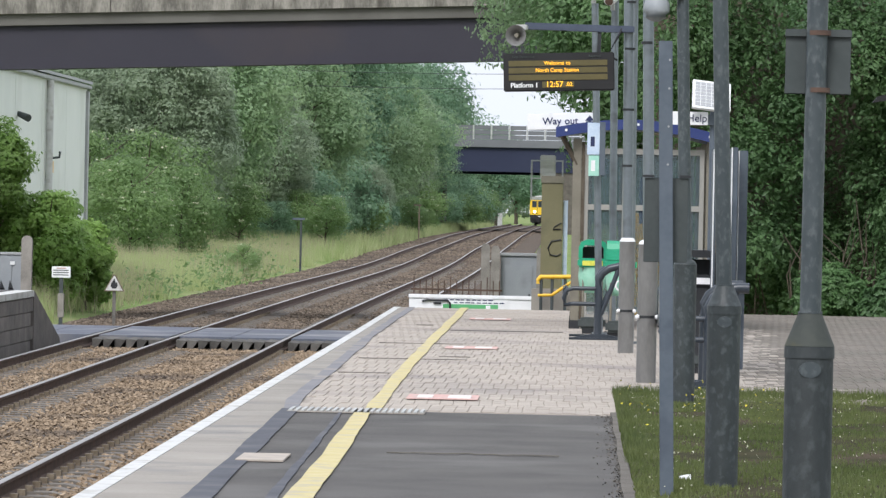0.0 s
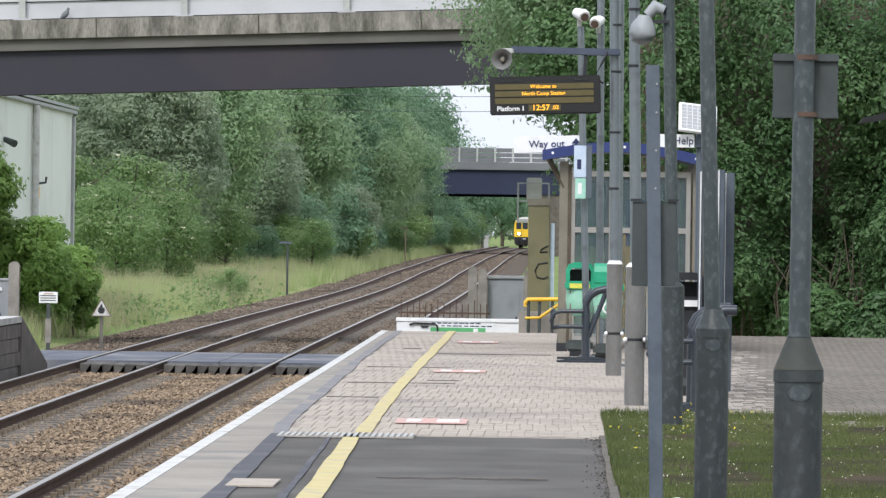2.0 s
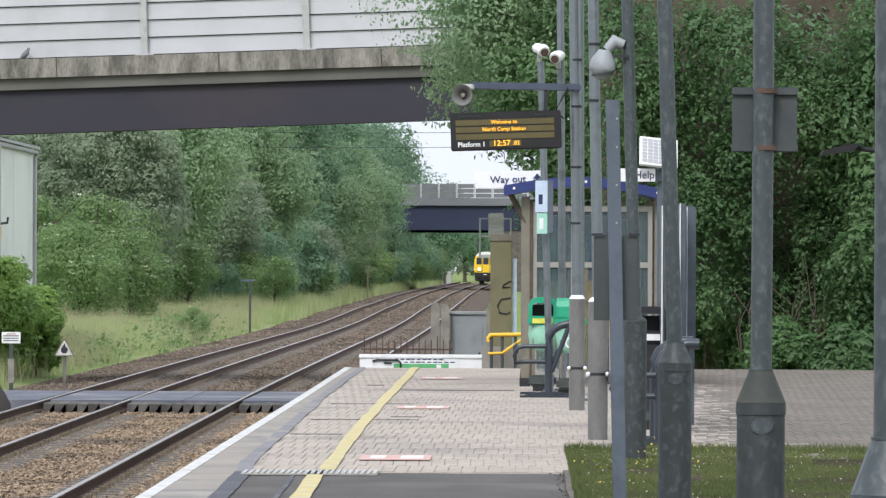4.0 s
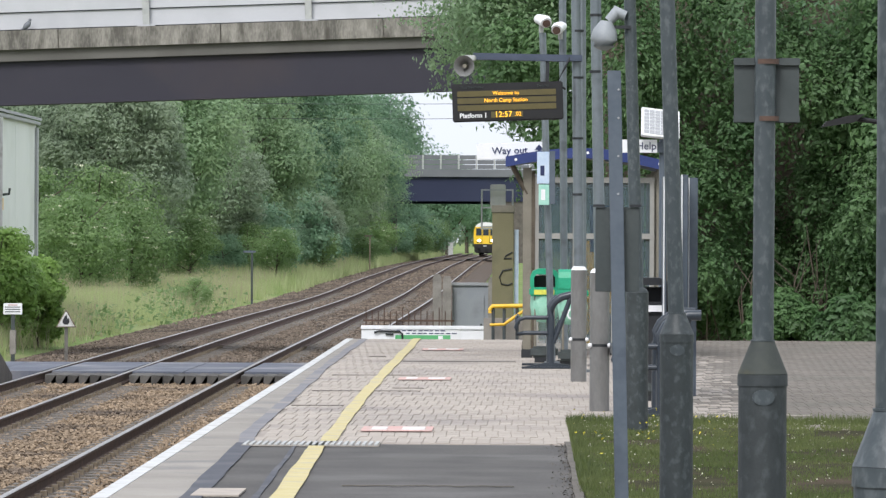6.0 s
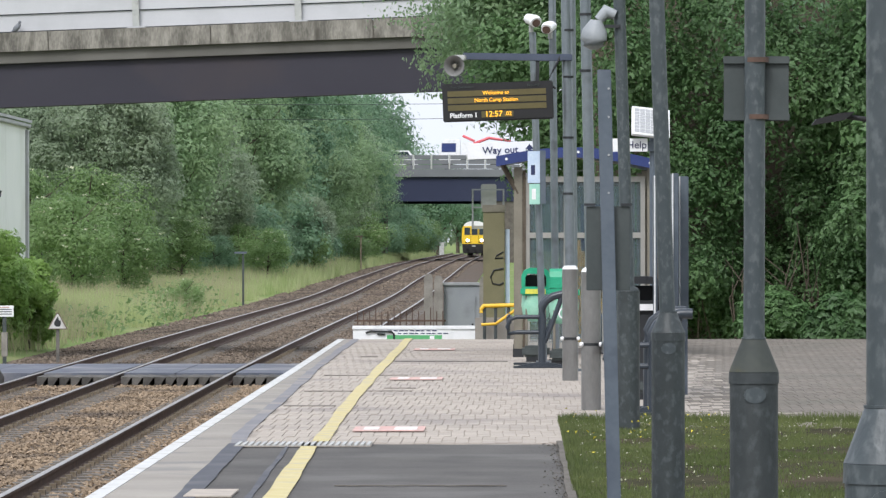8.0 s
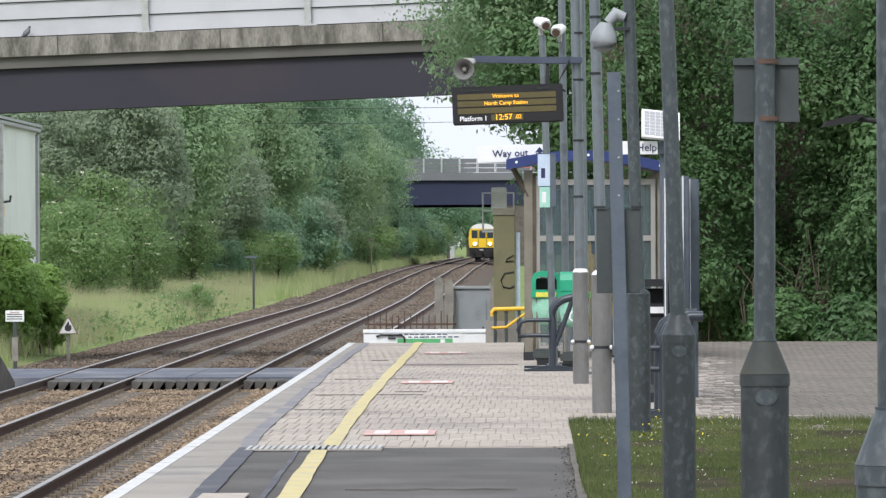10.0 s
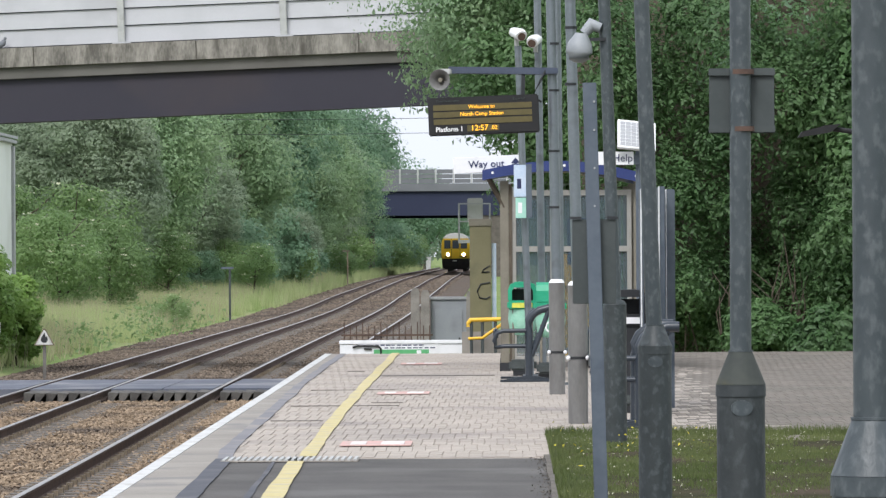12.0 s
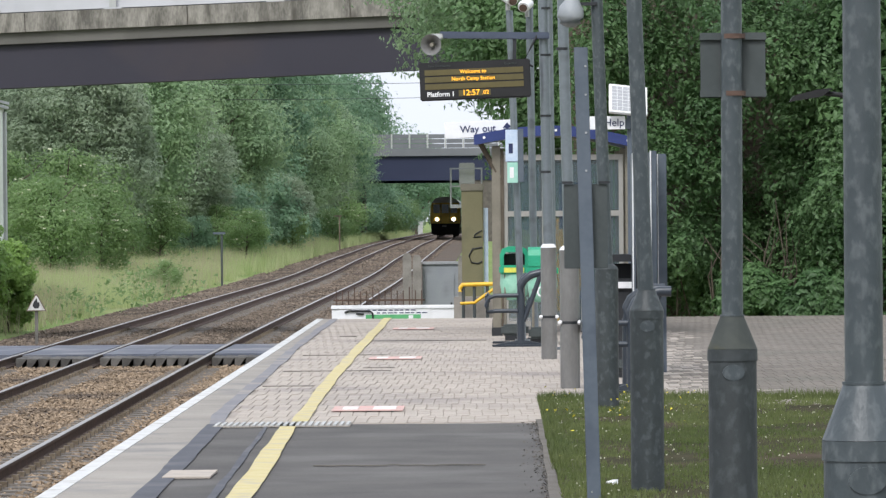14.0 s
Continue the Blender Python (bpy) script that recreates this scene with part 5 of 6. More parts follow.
# ---- plants ----
def leaves(centres, size, rng, out=None, kite=False):
    """Leaf blades, a triangle or a four-sided kite each; they face outwards from their clump and up to the light."""
    n = len(centres)
    face = rng.normal(size=(n, 3)) * 0.42 + (0, 0, 0.5)
    if out is not None:
        face += out
    face /= np.linalg.norm(face, axis=1)[:, None]
    a = rng.normal(size=(n, 3)) - (0, 0, 0.5)
    a -= (a * face).sum(1)[:, None] * face
    a /= np.linalg.norm(a, axis=1)[:, None]
    b = np.cross(face, a)
    s = size * rng.uniform(0.6, 1.3, (n, 1))
    if kite:
        v = np.stack([centres - a * s * 0.55, centres + b * s * 0.3 + face * s * 0.06, centres + a * s * 0.65, centres - b * s * 0.3 + face * s * 0.06], 1).reshape(-1, 3)
        k = np.arange(n)[:, None] * 4
        return v, np.concatenate([k, k + 1, k + 2, k + 3], 1)
    v = np.stack([centres - a * s * 0.5 - b * s * 0.3, centres - a * s * 0.25 + b * s * 0.4, centres + a * s * 0.65], 1).reshape(-1, 3)
    k = np.arange(n)[:, None] * 3
    return v, np.concatenate([k, k + 1, k + 2], 1)


def crown_points(rng, lobes, per, rx, rz, low, swell):
    """Points over the skins of many rounded boughs that together make an uneven crown, and the way each leaf faces."""
    d = rng.normal(size=(lobes, 3))
    d[:, 2] = d[:, 2] * 0.9 + 0.15
    d /= np.linalg.norm(d, axis=1)[:, None]
    r = rng.uniform(0.3, 0.84, lobes) ** 0.6
    c = d * r[:, None] * (rx, rx, rz) * 0.86 + (0, 0, low + rz)
    size = swell * rng.uniform(0.55, 1.35, lobes)
    way = rng.normal(size=(lobes, per, 3))
    way[:, :, 2] += 0.35
    way /= np.linalg.norm(way, axis=2)[:, :, None]
    lump = 1 + 0.2 * np.sin(way[:, :, 0:1] * 6 + c[:, None, 0:1] * 3) * np.cos(way[:, :, 1:2] * 5 + c[:, None, 2:3] * 3) + 0.16 * np.sin(way[:, :, 2:3] * 11 + c[:, None, 1:2] * 5)
    depth = 1 - rng.exponential(0.09, (lobes, per, 1)) + rng.exponential(0.03, (lobes, per, 1))
    pts = c[:, None] + way * lump * np.clip(depth, 0.2, 1.15) * size[:, None, None] * (1, 1, 0.8)
    return pts.reshape(-1, 3), (way * 1.35).reshape(-1, 3)


def tree(name, label, seed, h, rx, low, material, size, clumps, per, blossom=False, kite=False, swell=0.3):
    rng = np.random.default_rng(seed)
    t = thing(name, label, "tree")
    rz = (h - low) / 2
    bm = bmesh.new()
    tube(bm, [(0, 0, -0.3), (0.05, 0, h * 0.15), (0.1, 0.1, h * 0.45), (0.0, 0.1, h * 0.8)], [0.028 * h, 0.02 * h, 0.014 * h, 0.004 * h], 10)
    part("trunk", bm, M["bark"], t)
    for i in range(9):
        a, z = i * 2.4 + seed, h * (0.2 + 0.06 * i)
        reach = rx * rng.uniform(0.35, 0.6)
        bm = bmesh.new()
        tube(bm, [(0.05, 0.05, z), (reach * 0.5 * math.cos(a), reach * 0.5 * math.sin(a), z + h * 0.08), (reach * math.cos(a), reach * math.sin(a), z + h * 0.2)], [0.009 * h, 0.006 * h, 0.002 * h], 6)
        part("limb", bm, M["bark"], t)
    pts, lean = crown_points(rng, clumps, per, rx, rz, low, rx * swell)
    v, f = leaves(pts, size, rng, lean, kite)
    raw("crown", v.tolist(), f.tolist(), material, t)
    if blossom:
        heads = pts[rng.choice(len(pts), 60)] + (0, 0, 0.1)
        v, f = leaves(np.repeat(heads, 9, 0) + rng.normal(size=(540, 3)) * (0.09, 0.09, 0.02), size * 0.75, rng)
        raw("blossom", v.tolist(), f.tolist(), M["blossom"], t)
    return t


def plant_trees():
    broad = tree("broadleaf_tree", "tall mid green broadleaf tree beside the track", 1, 13, 4.6, 1.2, M["leaf_e"], 0.17, 90, 560)
    willow = tree("willow_tree", "large grey-green willow with fine feathery leaves", 2, 11, 4.4, 0.6, M["leaf_b"], 0.125, 170, 520, swell=0.21)
    dark = tree("dark_tree", "dense dark green tree in the lineside wood", 3, 14, 4.6, 0.8, M["leaf_c"], 0.17, 90, 560)
    elder = tree("elder_bush", "bright green elder bush with cream flower heads", 4, 5.2, 2.6, 0.1, M["leaf_d"], 0.13, 46, 270, True)
    under = tree("undergrowth_bush", "low dark green bush at the foot of the wood", 6, 4.6, 3.0, -0.4, M["leaf_c"], 0.2, 36, 180)
    far = tree("woodland_tree", "tall green tree in the wood farther along the line", 7, 13.5, 4.8, 0.6, M["leaf_c"], 0.32, 60, 190)
    rng = np.random.default_rng(8)
    spots = [(willow, -19.6, 236, 1.05), (willow, -23.0, 240, 1.15), (broad, -18.3, 252, 1.0), (willow, -17.2, 268, 0.9), (broad, -15.9, 284, 0.95), (willow, -13.0, 302, 0.5), (dark, -15.6, 312, 1.05), (broad, -14.2, 335, 0.9),
             (dark, -16.4, 350, 1.2), (broad, -14.4, 372, 1.0), (willow, -15.4, 392, 1.15), (dark, -14.7, 412, 1.05), (broad, -15.0, 432, 1.05), (dark, -14.6, 447, 0.9), (dark, -19, 440, 1.4),
             (far, -26, 262, 1.2), (far, -22, 285, 1.25), (far, -20, 320, 1.3), (far, -21, 370, 1.4), (far, -24, 410, 1.5), (far, -30, 205, 1.1), (far, -34, 225, 1.2),
             (far, -17.3, 512, 1.4), (far, -18.6, 540, 1.55), (far, -11.6, 705, 1.1), (far, -13.5, 690, 1.2), (far, -18.4, 580, 1.3), (far, -18, 620, 1.3), (far, -20, 660, 1.4), (far, 4.0, 520, 0.62), (far, 4.0, 570, 0.7), (far, 4.0, 620, 0.75), (far, 3.5, 670, 0.8), (far, -3, 770, 0.85), (far, -10, 790, 0.95), (far, -6.5, 800, 0.8), (far, 2, 780, 0.85), (far, -13, 740, 1.0),
             (elder, -17.6, 205, 1.1), (elder, -15.4, 196, 0.8), (elder, -20.5, 212, 1.1), (elder, -11.8, 178, 0.28), (elder, -17.0, 192, 0.85), (elder, -13.2, 262, 0.6), (elder, -12.4, 300, 0.55), (elder, -12.5, 410, 0.9), (elder, -11.9, 360, 0.6), (elder, -16.2, 240, 0.7), (elder, -12.0, 520, 0.75), (elder, -11.9, 556, 0.9), (elder, -11.9, 590, 1.0), (elder, -12.0, 630, 0.95),
             (far, 8, 125, 0.9), (far, 8, 200, 0.6)]
    for i in range(34):
        y = 248 + i * 6.4 + rng.uniform(-2, 2)
        spots.append((elder if i % 3 == 0 else under, -13.4 - rng.uniform(0, 7) * max(0.25, (470 - y) / 220), y, rng.uniform(0.5, 0.95)))
    for i in range(16):
        spots.append((under, -30 + i * 2.6 + rng.uniform(-1, 1), 262 + 3 * i if i < 6 else 300, 1.1) if i < 7 else (under, rng.uniform(-17, -12.5) if i % 2 else rng.uniform(1.5, 6), 500 + i * 14, rng.uniform(0.8, 1.2)))
    for i in range(14):
        spots.append((under, -13.2 - (i % 3) * 1.6, 500 + i * 15, rng.uniform(0.8, 1.3)))
    first = {}
    for kind, x, y, s in spots:
        m = pose(x, y, ground_height(x, y) - 0.05, 0, 0, rng.uniform(0, 360)) @ Matrix.Scale(s, 4)
        if kind not in first:
            first[kind] = True
            kind.matrix_basis = m
        else:
            base = kind.scale.copy()
            kind.scale = (1, 1, 1)
            copy_thing(kind, m)
            kind.scale = base
    for t in (broad, willow, dark, elder, under, far):
        t["group"] = "lineside trees"
    return broad, willow, dark, elder


def plant_far_wood():
    """The wood that closes the view beyond the far bridge."""
    rng = np.random.default_rng(77)
    n = 260
    x = rng.uniform(-110, 90, n)
    z = 11 * rng.uniform(0.02, 1, n) ** 1.1
    way = rng.normal(size=(n, 170, 3)) + (0, -0.3, 0.35)
    way /= np.linalg.norm(way, axis=2)[:, :, None]
    size = rng.uniform(1.4, 3.2, (n, 1, 1)) * np.clip(1 - rng.exponential(0.14, (n, 170, 1)), 0.2, 1.3)
    pts = (np.stack([x, 830 + rng.uniform(-6, 6, n), z], 1)[:, None] + way * size).reshape(-1, 3)
    v, f = leaves(pts, 0.8, rng, way.reshape(-1, 3))
    tagged(raw("far_wood", v.tolist(), f.tolist(), M["leaf_b"]), "distant green wood closing the line of the tracks", "wood", kind="stuff")


def plant_station_trees():
    """The big trees and ivy growth along the back of the platform."""
    spots = ((2.5, 92, 9.6, 5.5, 3.2, "leaf_e", 31), (5.5, 97, 14, 5.5, 2.5, "leaf_b", 40), (1.3, 89, 7.5, 2.6, 1.9, "leaf_a", 37), (7.6, 53, 9.5, 4.1, 2.6, "leaf_a", 38), (8.2, 40, 10, 4.3, 2.8, "leaf_a", 39), (5.5, 84, 11, 3.6, 0.2, "leaf_c", 32), (3.4, 86, 9, 2.3, 0.2, "leaf_c", 33), (7.6, 88, 12, 3.8, 0.3, "leaf_a", 34), (9.5, 80, 10, 3.4, 0.2, "leaf_d", 35), (6.2, 80.2, 6.5, 1.8, 0.1, "leaf_a", 36), (4.9, 77.4, 1.05, 0.6, -0.1, "leaf_h", 41), (3.9, 78.6, 1.2, 0.6, -0.1, "leaf_h", 42))
    for x, y, h, rx, low, m, seed in spots:
        back = seed in (32, 33, 34, 35, 36)
        t = tree("station_tree", "dense leafy tree behind the platform", seed, h, rx, low, M[m], 0.15 if back else 0.085 if seed == 31 else 0.1, 150 if seed == 31 else 60 if back else 100, 1150 if seed == 31 else 420, kite=not back, swell=0.2 if seed in (31, 37) else 0.28)
        t.matrix_basis = pose(x, y, -0.35, 0, 0, seed * 40)
        t["group"] = "trees behind the platform"
    rng = np.random.default_rng(12)
    # hedge wall: hanging clumps over a face with deep hollows; shade is put into the leaf colour, foremost clumps paler
    h = thing("ivy_hedge", "tall dark hedge overgrown with ivy behind the forecourt", "hedge", kind="stuff")
    n, per = 330, 480
    x = rng.uniform(1.2, 9.5, n)
    z = 5.5 * rng.uniform(0.02, 1, n) ** 1.3
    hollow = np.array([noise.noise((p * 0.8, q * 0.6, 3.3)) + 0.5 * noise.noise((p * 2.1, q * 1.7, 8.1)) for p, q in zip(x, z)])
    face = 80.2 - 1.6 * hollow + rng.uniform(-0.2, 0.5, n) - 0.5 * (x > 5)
    way = rng.normal(size=(n, per, 3)) + (0, -0.4, 0.35)
    way /= np.linalg.norm(way, axis=2)[:, :, None]
    size = rng.uniform(0.25, 0.62, (n, 1, 1)) * np.clip(1 - rng.exponential(0.14, (n, per, 1)) + rng.exponential(0.05, (n, per, 1)), 0.2, 1.3)
    lump = 1 + 0.3 * np.sin(way[:, :, 0:1] * 7 + x[:, None, None] * 5) * np.cos(way[:, :, 2:3] * 6 + z[:, None, None] * 4)
    pts = np.stack([x, face, z], 1)[:, None] + way * size * lump * (1, 1, 1.25)
    # clumps set back get the darker leaf, standing for shade in the hollows
    foremost = hollow > 0.12
    for pick, m in ((foremost, "leaf_a"), (~foremost, "leaf_h")):
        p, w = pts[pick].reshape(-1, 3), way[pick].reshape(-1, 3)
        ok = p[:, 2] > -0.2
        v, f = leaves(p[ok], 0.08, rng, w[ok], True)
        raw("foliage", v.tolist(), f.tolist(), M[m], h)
    # added dark sheet closing the gaps, in place of the hedge's shaded inside
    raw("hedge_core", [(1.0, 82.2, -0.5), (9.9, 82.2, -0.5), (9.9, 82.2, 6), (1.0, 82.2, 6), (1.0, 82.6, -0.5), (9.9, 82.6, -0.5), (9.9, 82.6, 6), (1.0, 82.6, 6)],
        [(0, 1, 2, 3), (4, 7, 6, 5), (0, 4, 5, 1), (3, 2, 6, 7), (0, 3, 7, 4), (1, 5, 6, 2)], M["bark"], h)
    bm = bmesh.new()
    for i in range(60):
        x0 = rng.uniform(1.5, 8.5)
        tube(bm, [(x0, 80.1, -0.4), (x0 + rng.uniform(-0.3, 0.3), 79.8, rng.uniform(0.5, 1.0)), (x0 + rng.uniform(-0.4, 0.4), 79.9, rng.uniform(1.0, 1.8))], [0.02, 0.014, 0.006], 5)
    part("stems", bm, M["bark"], h)
    # bushes by the warehouse
    for x, y, hh, rx, m, seed in ((-12.75, 121, 3.3, 1.3, "leaf_y", 51), (-14.1, 120.5, 5.0, 1.3, "leaf_y", 52), (-12.0, 122.5, 2.5, 0.85, "leaf_y", 53), (-13.3, 128, 2.9, 1.1, "leaf_y", 54)):
        t = tree("ivy_bush", "rounded bright green bush covered in ivy", seed, hh, rx, 0.0, M[m], 0.1, 60, 400)
        t.matrix_basis = pose(x, y, ground_height(x, y) - 0.1)
        t["group"] = "bushes by the warehouse"


def blades(count, x0, x1, y0, y1, lo, hi, width, rng, height, keep=None):
    x, y = rng.uniform(x0, x1, count), rng.uniform(y0, y1, count)
    if keep is not None:
        k = keep(x, y)
        x, y = x[k], y[k]
    z = np.array([height(a, b) for a, b in zip(x, y)])
    n = len(x)
    h = rng.uniform(lo, hi, n)
    a = rng.uniform(0, 6.28, n)
    lean = rng.uniform(0.05, 0.5, n) * h
    w = width * rng.uniform(0.6, 1.4, n)
    p = np.stack([x, y, z - 0.01], 1)
    side = np.stack([np.cos(a), np.sin(a) * 0.4, np.zeros(n)], 1) * w[:, None]
    tip = np.stack([np.cos(a + 1) * lean, np.sin(a + 1) * lean, h], 1)
    v = np.stack([p - side, p + side, p + tip], 1).reshape(-1, 3)
    k = np.arange(n)[:, None] * 3
    return v, np.concatenate([k, k + 1, k + 2], 1)


def plant_grass():
    rng = np.random.default_rng(21)
    lawn = tagged(finish("lawn", _lawn_sheet(), M["soil"]), "worn grass verge beside the platform tarmac", "lawn", kind="structure")
    v, f = blades(190000, 0.32, 3.7, 23, 42.0, 0.008, 0.036, 0.0042, rng, lambda a, b: 0.025 + 0.012 * noise.noise((a * 2, b, 3)), lambda x, y: (noise_mask(x * 1.2, y * 1.2) - 0.12 * (x - 1.0) > rng.uniform(-0.6, 0.05, len(x))))
    tagged(raw("lawn_grass", v.tolist(), f.tolist(), M["blade"]), "short patchy grass blades on the verge", "grass", kind="stuff")
    v, f = blades(2500, 0.3, 0.42, 30, 42.1, 0.02, 0.08, 0.004, rng, lambda a, b: 0.02)
    w, g = blades(4500, 0.4, 3.4, 41.2, 42.1, 0.02, 0.09, 0.004, rng, lambda a, b: 0.02)
    tagged(raw("verge_tufts", v.tolist() + w.tolist(), f.tolist() + (g + len(v)).tolist(), M["blade"]), "longer grass tufts along the lawn edge", "grass", kind="stuff")
    # clover flowers
    pts = np.stack([rng.uniform(0.35, 3.2, 900), rng.uniform(23, 41.5, 900), rng.uniform(0.035, 0.06, 900)], 1)
    v, f = leaves(pts, 0.012, rng)
    tagged(raw("clover_flowers", v.tolist(), f.tolist(), M["blossom"]), "tiny white clover flowers in the lawn", "flowers", kind="stuff")
    pts = np.stack([rng.uniform(0.33, 1.6, 90), 42.2 - rng.exponential(2.2, 90), rng.uniform(0.05, 0.12, 90)], 1)
    v, f = leaves(pts, 0.022, rng)
    tagged(raw("yellow_flowers", v.tolist(), f.tolist(), M["dandelion"]), "small yellow flowers along the verge edge", "flowers", kind="stuff")
    v1, f1 = blades(95000, -22, -11.4, 104, 240, 0.2, 0.8, 0.01, rng, ground_height, lambda x, y: x < -11.5 - 0.7 * np.sin(y * 0.2) ** 2)
    v2, f2 = blades(46000, -19, -11.0, 240, 640, 0.35, 1.0, 0.025, rng, ground_height)
    tagged(raw("tall_grass", v1.tolist() + v2.tolist(), f1.tolist() + (f2 + len(v1)).tolist(), M["tall"]), "tall pale seeding grass on the railway bank", "grass", kind="stuff")
    v, f = blades(60000, -21, -11.6, 112, 400, 0.6, 1.05, 0.009, rng, ground_height, lambda x, y: noise_mask(x * 0.3, y * 0.08) + 0.25 > rng.uniform(-0.2, 0.5, len(x)))
    tagged(raw("seeding_grass", v.tolist(), f.tolist(), M["straw"]), "straw coloured seed heads over the bank grass", "grass", kind="stuff")
    # low green weeds on the bank
    pts = np.stack([rng.uniform(-16, -11.6, 900), rng.uniform(112, 420, 900), np.zeros(900)], 1)
    keep = [i for i, p in enumerate(pts) if noise.noise((p[0] * 0.3, p[1] * 0.03, 7)) > 0.33]
    pts = pts[keep]
    pts[:, 2] = [ground_height(p[0], p[1]) + 0.25 for p in pts]
    cl = (pts[:, None] + rng.normal(size=(len(pts), 40, 3)) * (0.5, 0.9, 0.28)).reshape(-1, 3)
    v, f = leaves(cl, 0.16, rng)
    tagged(raw("bank_weeds", v.tolist(), f.tolist(), M["leaf_d"]), "green weeds and brambles on the railway bank", "weeds", kind="stuff")


def noise_mask(x, y):
    return np.array([noise.noise((a * 1.3, b * 0.5, 5)) + 0.6 * noise.noise((a * 4.1, b * 1.3, 2)) for a, b in zip(x, y)])


def _lawn_sheet():
    bm = bmesh.new()
    rows = []
    for j in range(33):
        y = -20 + 62 * j / 32
        rows.append([bm.verts.new((0.325 + 7.5 * (i / 20) ** 1.6, y, 0.02 + 0.025 * noise.noise((i * 0.5, y, 3)) - 0.075 * (j == 32))) for i in range(21)])
    for a, b in zip(rows, rows[1:]):
        for i in range(20):
            bm.faces.new((a[i], a[i + 1], b[i + 1], b[i]))
    return bm


# ---- the train and the traffic ----
def build_train():
    t = thing("train", "diesel train with a yellow cab end and white cab roof", "train")
    side = [(-1.28, 0.95), (-1.41, 1.4), (-1.41, 2.4), (-1.36, 2.95)]
    arch = [(-1.2, 3.35), (-0.95, 3.62), (-0.55, 3.77), (0, 3.82)]
    def ring(pts):
        return pts + [(-x, z) for x, z in pts[::-1]]
    full = side + arch[:-1] + [(0, 3.82)] + [(-x, z) for x, z in (side + arch[:-1])[::-1]]
    for car in range(3):
        y0 = 0.25 + car * 20.3
        bm = bmesh.new()
        prism(bm, full, y0 + 0.3, y0 + 19.8)
        body = part("coach_body", bm, M["train_dark"], t)
        for s in (-1, 1):
            for k in range(7):
                pbox("coach_window", body, M["cab_glass"], s * 1.415 - 0.006, s * 1.415 + 0.006, y0 + 2 + k * 2.5, y0 + 3.6 + k * 2.5, 1.9, 2.7)
        for yy in (y0 + 3, y0 + 16.5):
            bog = pbox("bogie", t, M["under"], -1.15, 1.15, yy - 1.3, yy + 1.3, 0.25, 0.95)
            for s in (-0.75, 0.75):
                for d in (-1.0, 1.0):
                    bm = bmesh.new()
                    tube(bm, [(s - 0.06, yy + d, 0.42), (s + 0.06, yy + d, 0.42)], 0.42, 20)
                    part("wheel", bm, M["under"], bog)
    # cab end: lower apron, yellow face, white dome
    bm = bmesh.new()
    prism(bm, [(-1.3, 0.35), (-1.36, 1.32), (1.36, 1.32), (1.3, 0.35)], 0.02, 0.6)
    part("apron", bm, M["under"], t, "black lower front with coupling")
    bm = bmesh.new()
    prism(bm, ring([(-1.36, 1.325), (-1.41, 1.8), (-1.41, 2.4), (-1.36, 2.95), (-1.24, 3.28)]), 0.0, 0.54)
    face = part("cab_face", bm, M["train_yellow"], t, "yellow cab face")
    bm = bmesh.new()
    prism(bm, ring([(-1.24, 3.285), (-1.12, 3.46), (-0.9, 3.66), (-0.5, 3.79), (-0.1, 3.83)]), 0.03, 2.5)
    part("cab_roof", bm, M["train_white"], t, "white domed cab roof")
    for x0, x1, z0 in ((-1.12, -0.5, 2.3), (-0.33, 0.33, 2.3), (0.5, 1.12, 2.3)):
        w = pbox("cab_window", face, M["cab_glass"], x0, x1, -0.012, -0.002, z0, 3.12, 0.0, "dark windscreen")
    for x in (-0.77, 0.77):
        bm = bmesh.new()
        tube(bm, [(x, -0.05, 1.72), (x, -0.002, 1.72)], [0.15, 0.16], 16)
        part("headlight", bm, M["lamp"], face, "lit white headlight")
        pbox("lamp_bezel", face, M["under"], x - 0.3, x + 0.3, -0.02, -0.003, 1.45, 1.54)
    for x in (-0.42, 0.42):
        pbox("door_edge", face, M["under"], x - 0.02, x + 0.02, -0.01, -0.002, 1.4, 3.2)
    bm = bmesh.new()
    tube(bm, [(0, -0.4, 0.85), (0, 0.02, 0.85)], 0.14, 12)
    part("coupler", bm, M["under"], t)
    for s in (-0.85, 0.85):
        bm = bmesh.new()
        tube(bm, [(s, -0.35, 1.0), (s, -0.3, 1.0), (s, 0.02, 1.0)], [0.2, 0.2, 0.1], 14)
        part("buffer", bm, M["under"], t)
    pbox("number_bar", t, M["white"], -0.3, 0.1, -0.01, 0.015, 1.05, 1.13)
    return t


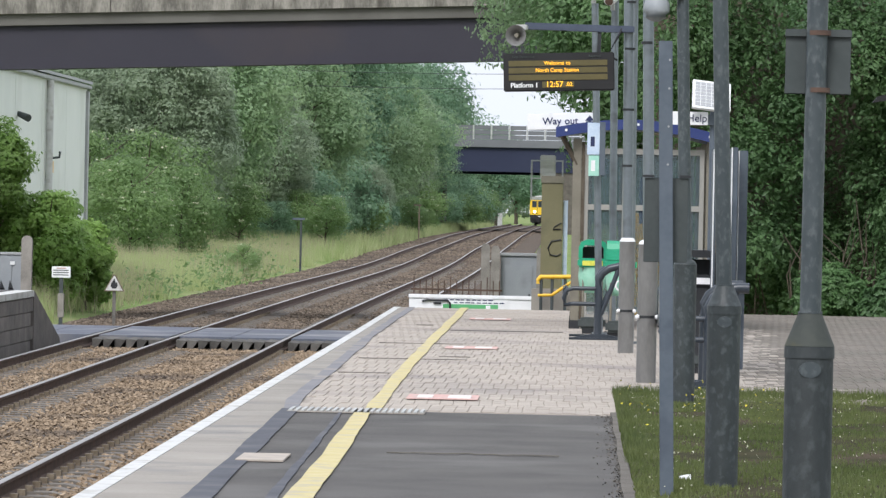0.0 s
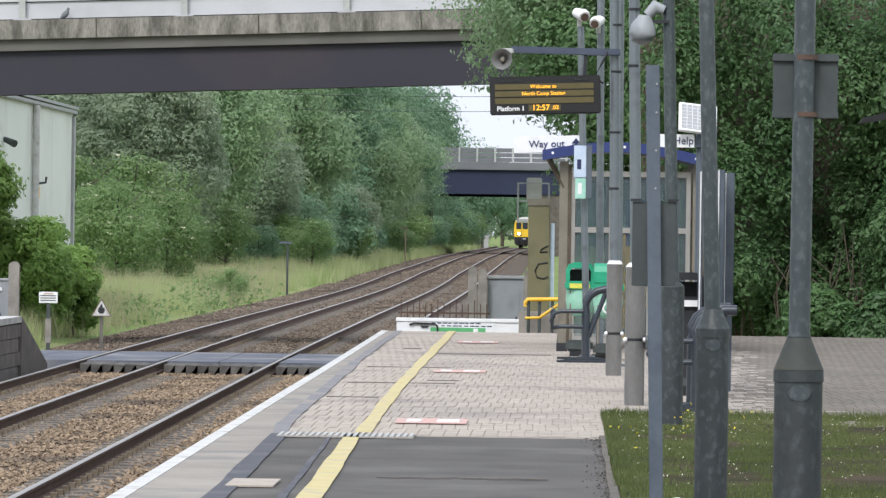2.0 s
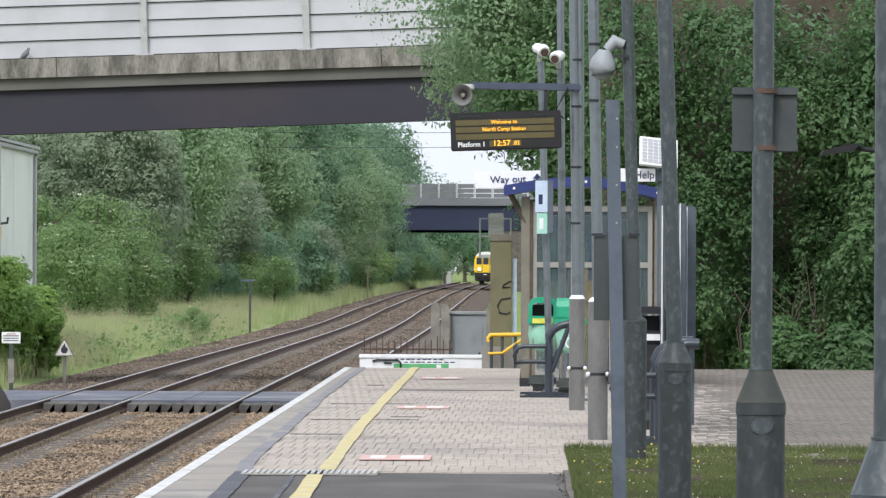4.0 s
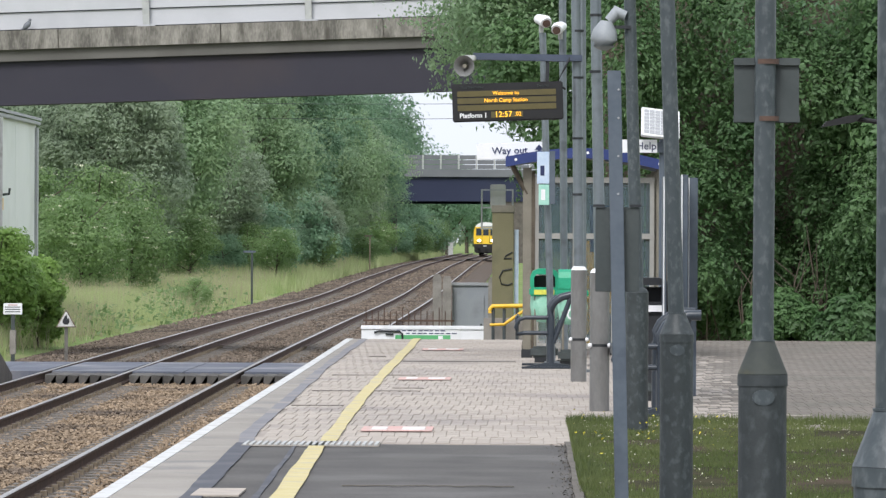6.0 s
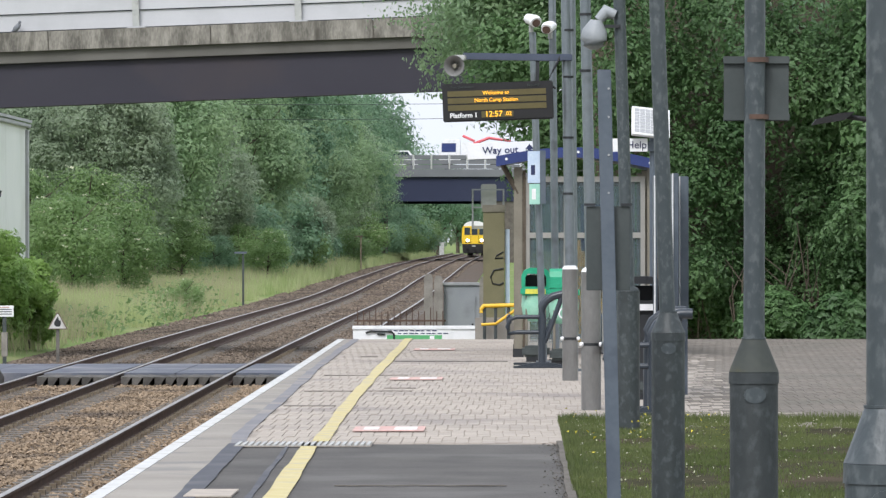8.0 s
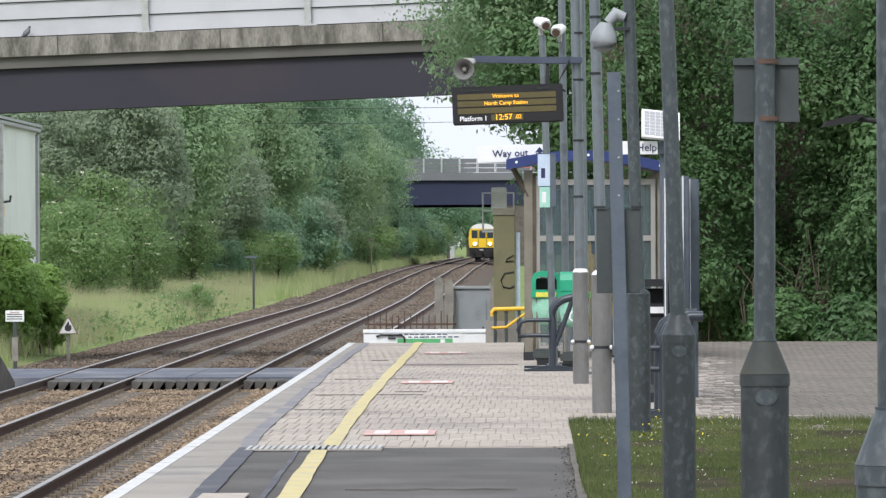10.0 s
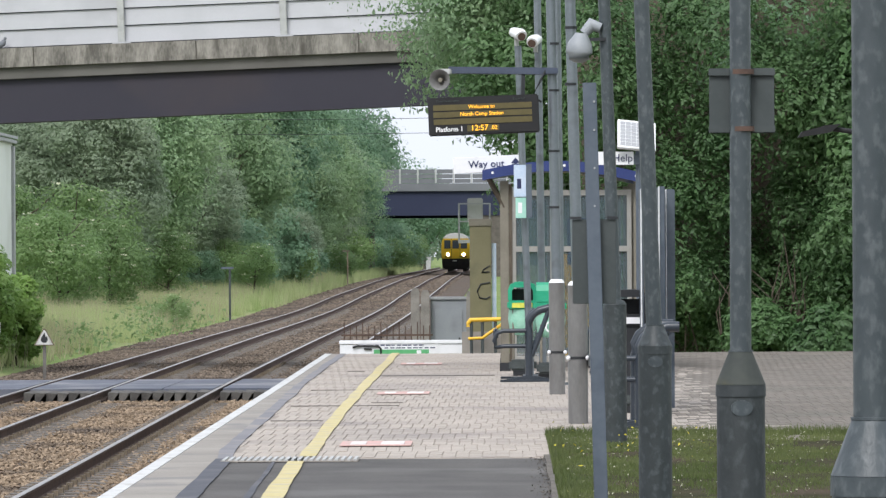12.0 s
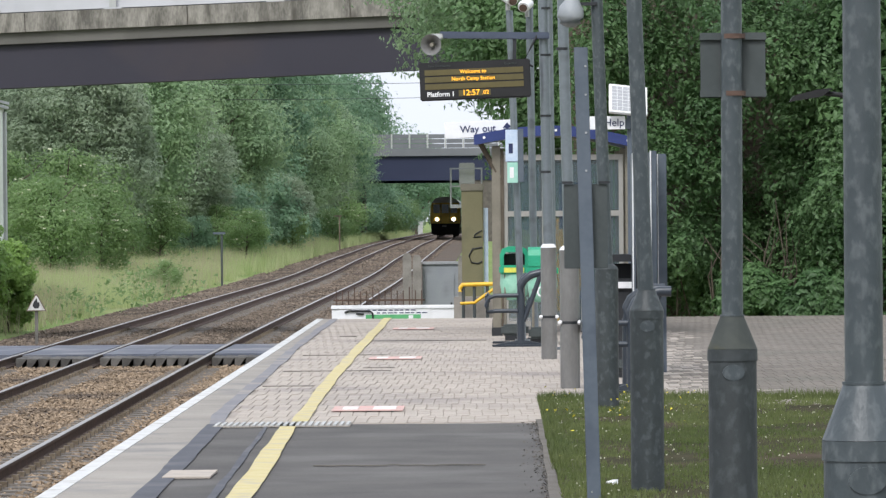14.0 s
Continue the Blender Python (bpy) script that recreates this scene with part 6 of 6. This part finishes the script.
def build_box_lorry():
    v = thing("box_lorry", "white box lorry with a pink emblem", "lorry")
    pbox("box_body", v, M["white"], -2.1, 3.2, -1.2, 1.2, 0.95, 3.15, 0.05)
    bm = bmesh.new()
    prism(bm, ((-3.6, 0.5), (-3.65, 1.4), (-3.3, 2.3), (-2.9, 2.75), (-2.15, 2.95), (-2.15, 0.5)), -1.1, 1.1)
    cab = part("cab", bm, M["white"], v)
    pbox("cab_window", cab, M["cab_glass"], -3.2, -2.5, -1.115, -1.102, 1.5, 2.2)
    bm = bmesh.new()
    tube(bm, [(2.3, -1.215, 2.2), (2.3, -1.202, 2.2)], 0.65, 8)
    part("emblem", bm, M["pink"], v)
    for i, w in enumerate((0.5, 0.35, 0.45)):
        pbox("text_bar", v, M["pale_blue"], -0.4 + i * 0.6, -0.4 + i * 0.6 + w, -1.21, -1.202, 2.4, 2.75)
    pbox("chassis", v, M["under"], -3.4, 3.1, -1.0, 1.0, 0.5, 0.94)
    for x in (-2.7, 2.0):
        for y in (-1.0, 1.0):
            bm = bmesh.new()
            tube(bm, [(x, y - 0.12, 0.45), (x, y + 0.12, 0.45)], 0.45, 20)
            part("wheel", bm, M["under"], v)
    return v


def build_crane_lorry():
    v = thing("crane_lorry", "white flatbed lorry with a folded red crane", "lorry")
    bm = bmesh.new()
    prism(bm, ((-1.9, 0.6), (-1.95, 1.7), (-1.7, 2.6), (-1.3, 2.8), (0.0, 2.8), (0.0, 0.6)), -1.15, 1.15)
    cab = part("cab", bm, M["white"], v)
    pbox("cab_window", cab, M["navy"], -1.7, -0.4, -1.17, -1.152, 1.6, 2.4)
    pbox("flatbed", v, M["plate"], 0.05, 6.0, -1.15, 1.15, 0.9, 1.15)
    pbox("headboard", v, M["white"], 0.1, 0.9, -1.1, 1.1, 1.152, 2.5)
    bm = bmesh.new()
    tube(bm, [(1.2, 0, 1.15), (1.3, 0, 2.4), (2.6, 0, 2.9), (4.6, 0, 2.6)], [0.2, 0.17, 0.14, 0.1], 10)
    tube(bm, [(1.3, 0, 2.6), (0.2, 0, 3.1)], 0.12, 8)
    part("crane_arm", bm, M["red_paint"], v, "folded red crane arm")
    for x in (-1.2, 3.2, 4.4):
        for y in (-1.0, 1.0):
            bm = bmesh.new()
            tube(bm, [(x, y - 0.12, 0.48), (x, y + 0.12, 0.48)], 0.48, 20)
            part("wheel", bm, M["under"], v)
    return v


def build_car(label, paint, tall):
    v = thing("car", label, "car", group="cars on the bridge")
    bm = bmesh.new()
    prism(bm, ((-2.1, 0.35), (-2.1, 0.8), (-1.2, 0.95), (-0.6, tall - 0.05), (-0.2, tall), (1.3, tall), (1.9, 0.95), (2.1, 0.9), (2.1, 0.35)), -0.85, 0.85)
    part("body", bm, paint, v)
    bm = bmesh.new()
    prism(bm, ((-0.95, 1.0), (-0.5, tall - 0.12), (1.2, tall - 0.12), (1.6, 1.0)), -0.86, 0.86)
    part("side_glass", bm, M["cab_glass"], v)
    for x in (-1.35, 1.35):
        for y in (-0.75, 0.75):
            bm = bmesh.new()
            tube(bm, [(x, y - 0.1, 0.32), (x, y + 0.1, 0.32)], 0.32, 18)
            part("wheel", bm, M["under"], v)
    return v


build_ground()
build_rails()
build_crossing()
platform = build_platform()
build_opposite_platform()
build_near_bridge()
build_far_bridge()
build_warehouse()
build_cables()
build_far_cabinet()
build_columns()
build_display()
build_signs()
build_shelter()
build_small_things()
build_marks()
plant_trees()
plant_far_wood()
plant_station_trees()
plant_grass()
build_ballast()
build_sleepers()
build_pavers(platform)
train = build_train()
box_lorry = build_box_lorry()
crane_lorry = build_crane_lorry()
white_car = build_car("white car crossing the far bridge", M["white"], 1.75)
red_car = build_car("red and white car crossing the far bridge", M["red_paint"], 1.75)


def motions():
    """The train comes up the near track; the traffic runs across the far bridge."""
    rows = []
    for t, y in ((0, 660), (1.5, 641), (4, 610), (7.5, 563), (9.5, 534), (11, 511), (12.2, 494), (13, 484.5), (14, 474)):
        r, z = track(y)
        rows.append((t, pose((r[0] + r[1]) / 2, y, z)))
    walk(train, rows)
    for v, x, at, speed, y in ((box_lorry, -5.9, 12.5, -14.5, 462), (crane_lorry, -5.6, 8.0, -15, 462), (white_car, -11.6, 8.0, -15, 462), (red_car, -8.0, 10.5, -16, 462)):
        walk(v, [(t, pose(x + speed * (t - at), y, 7.951)) for t in (0, 7, 14)])


motions()
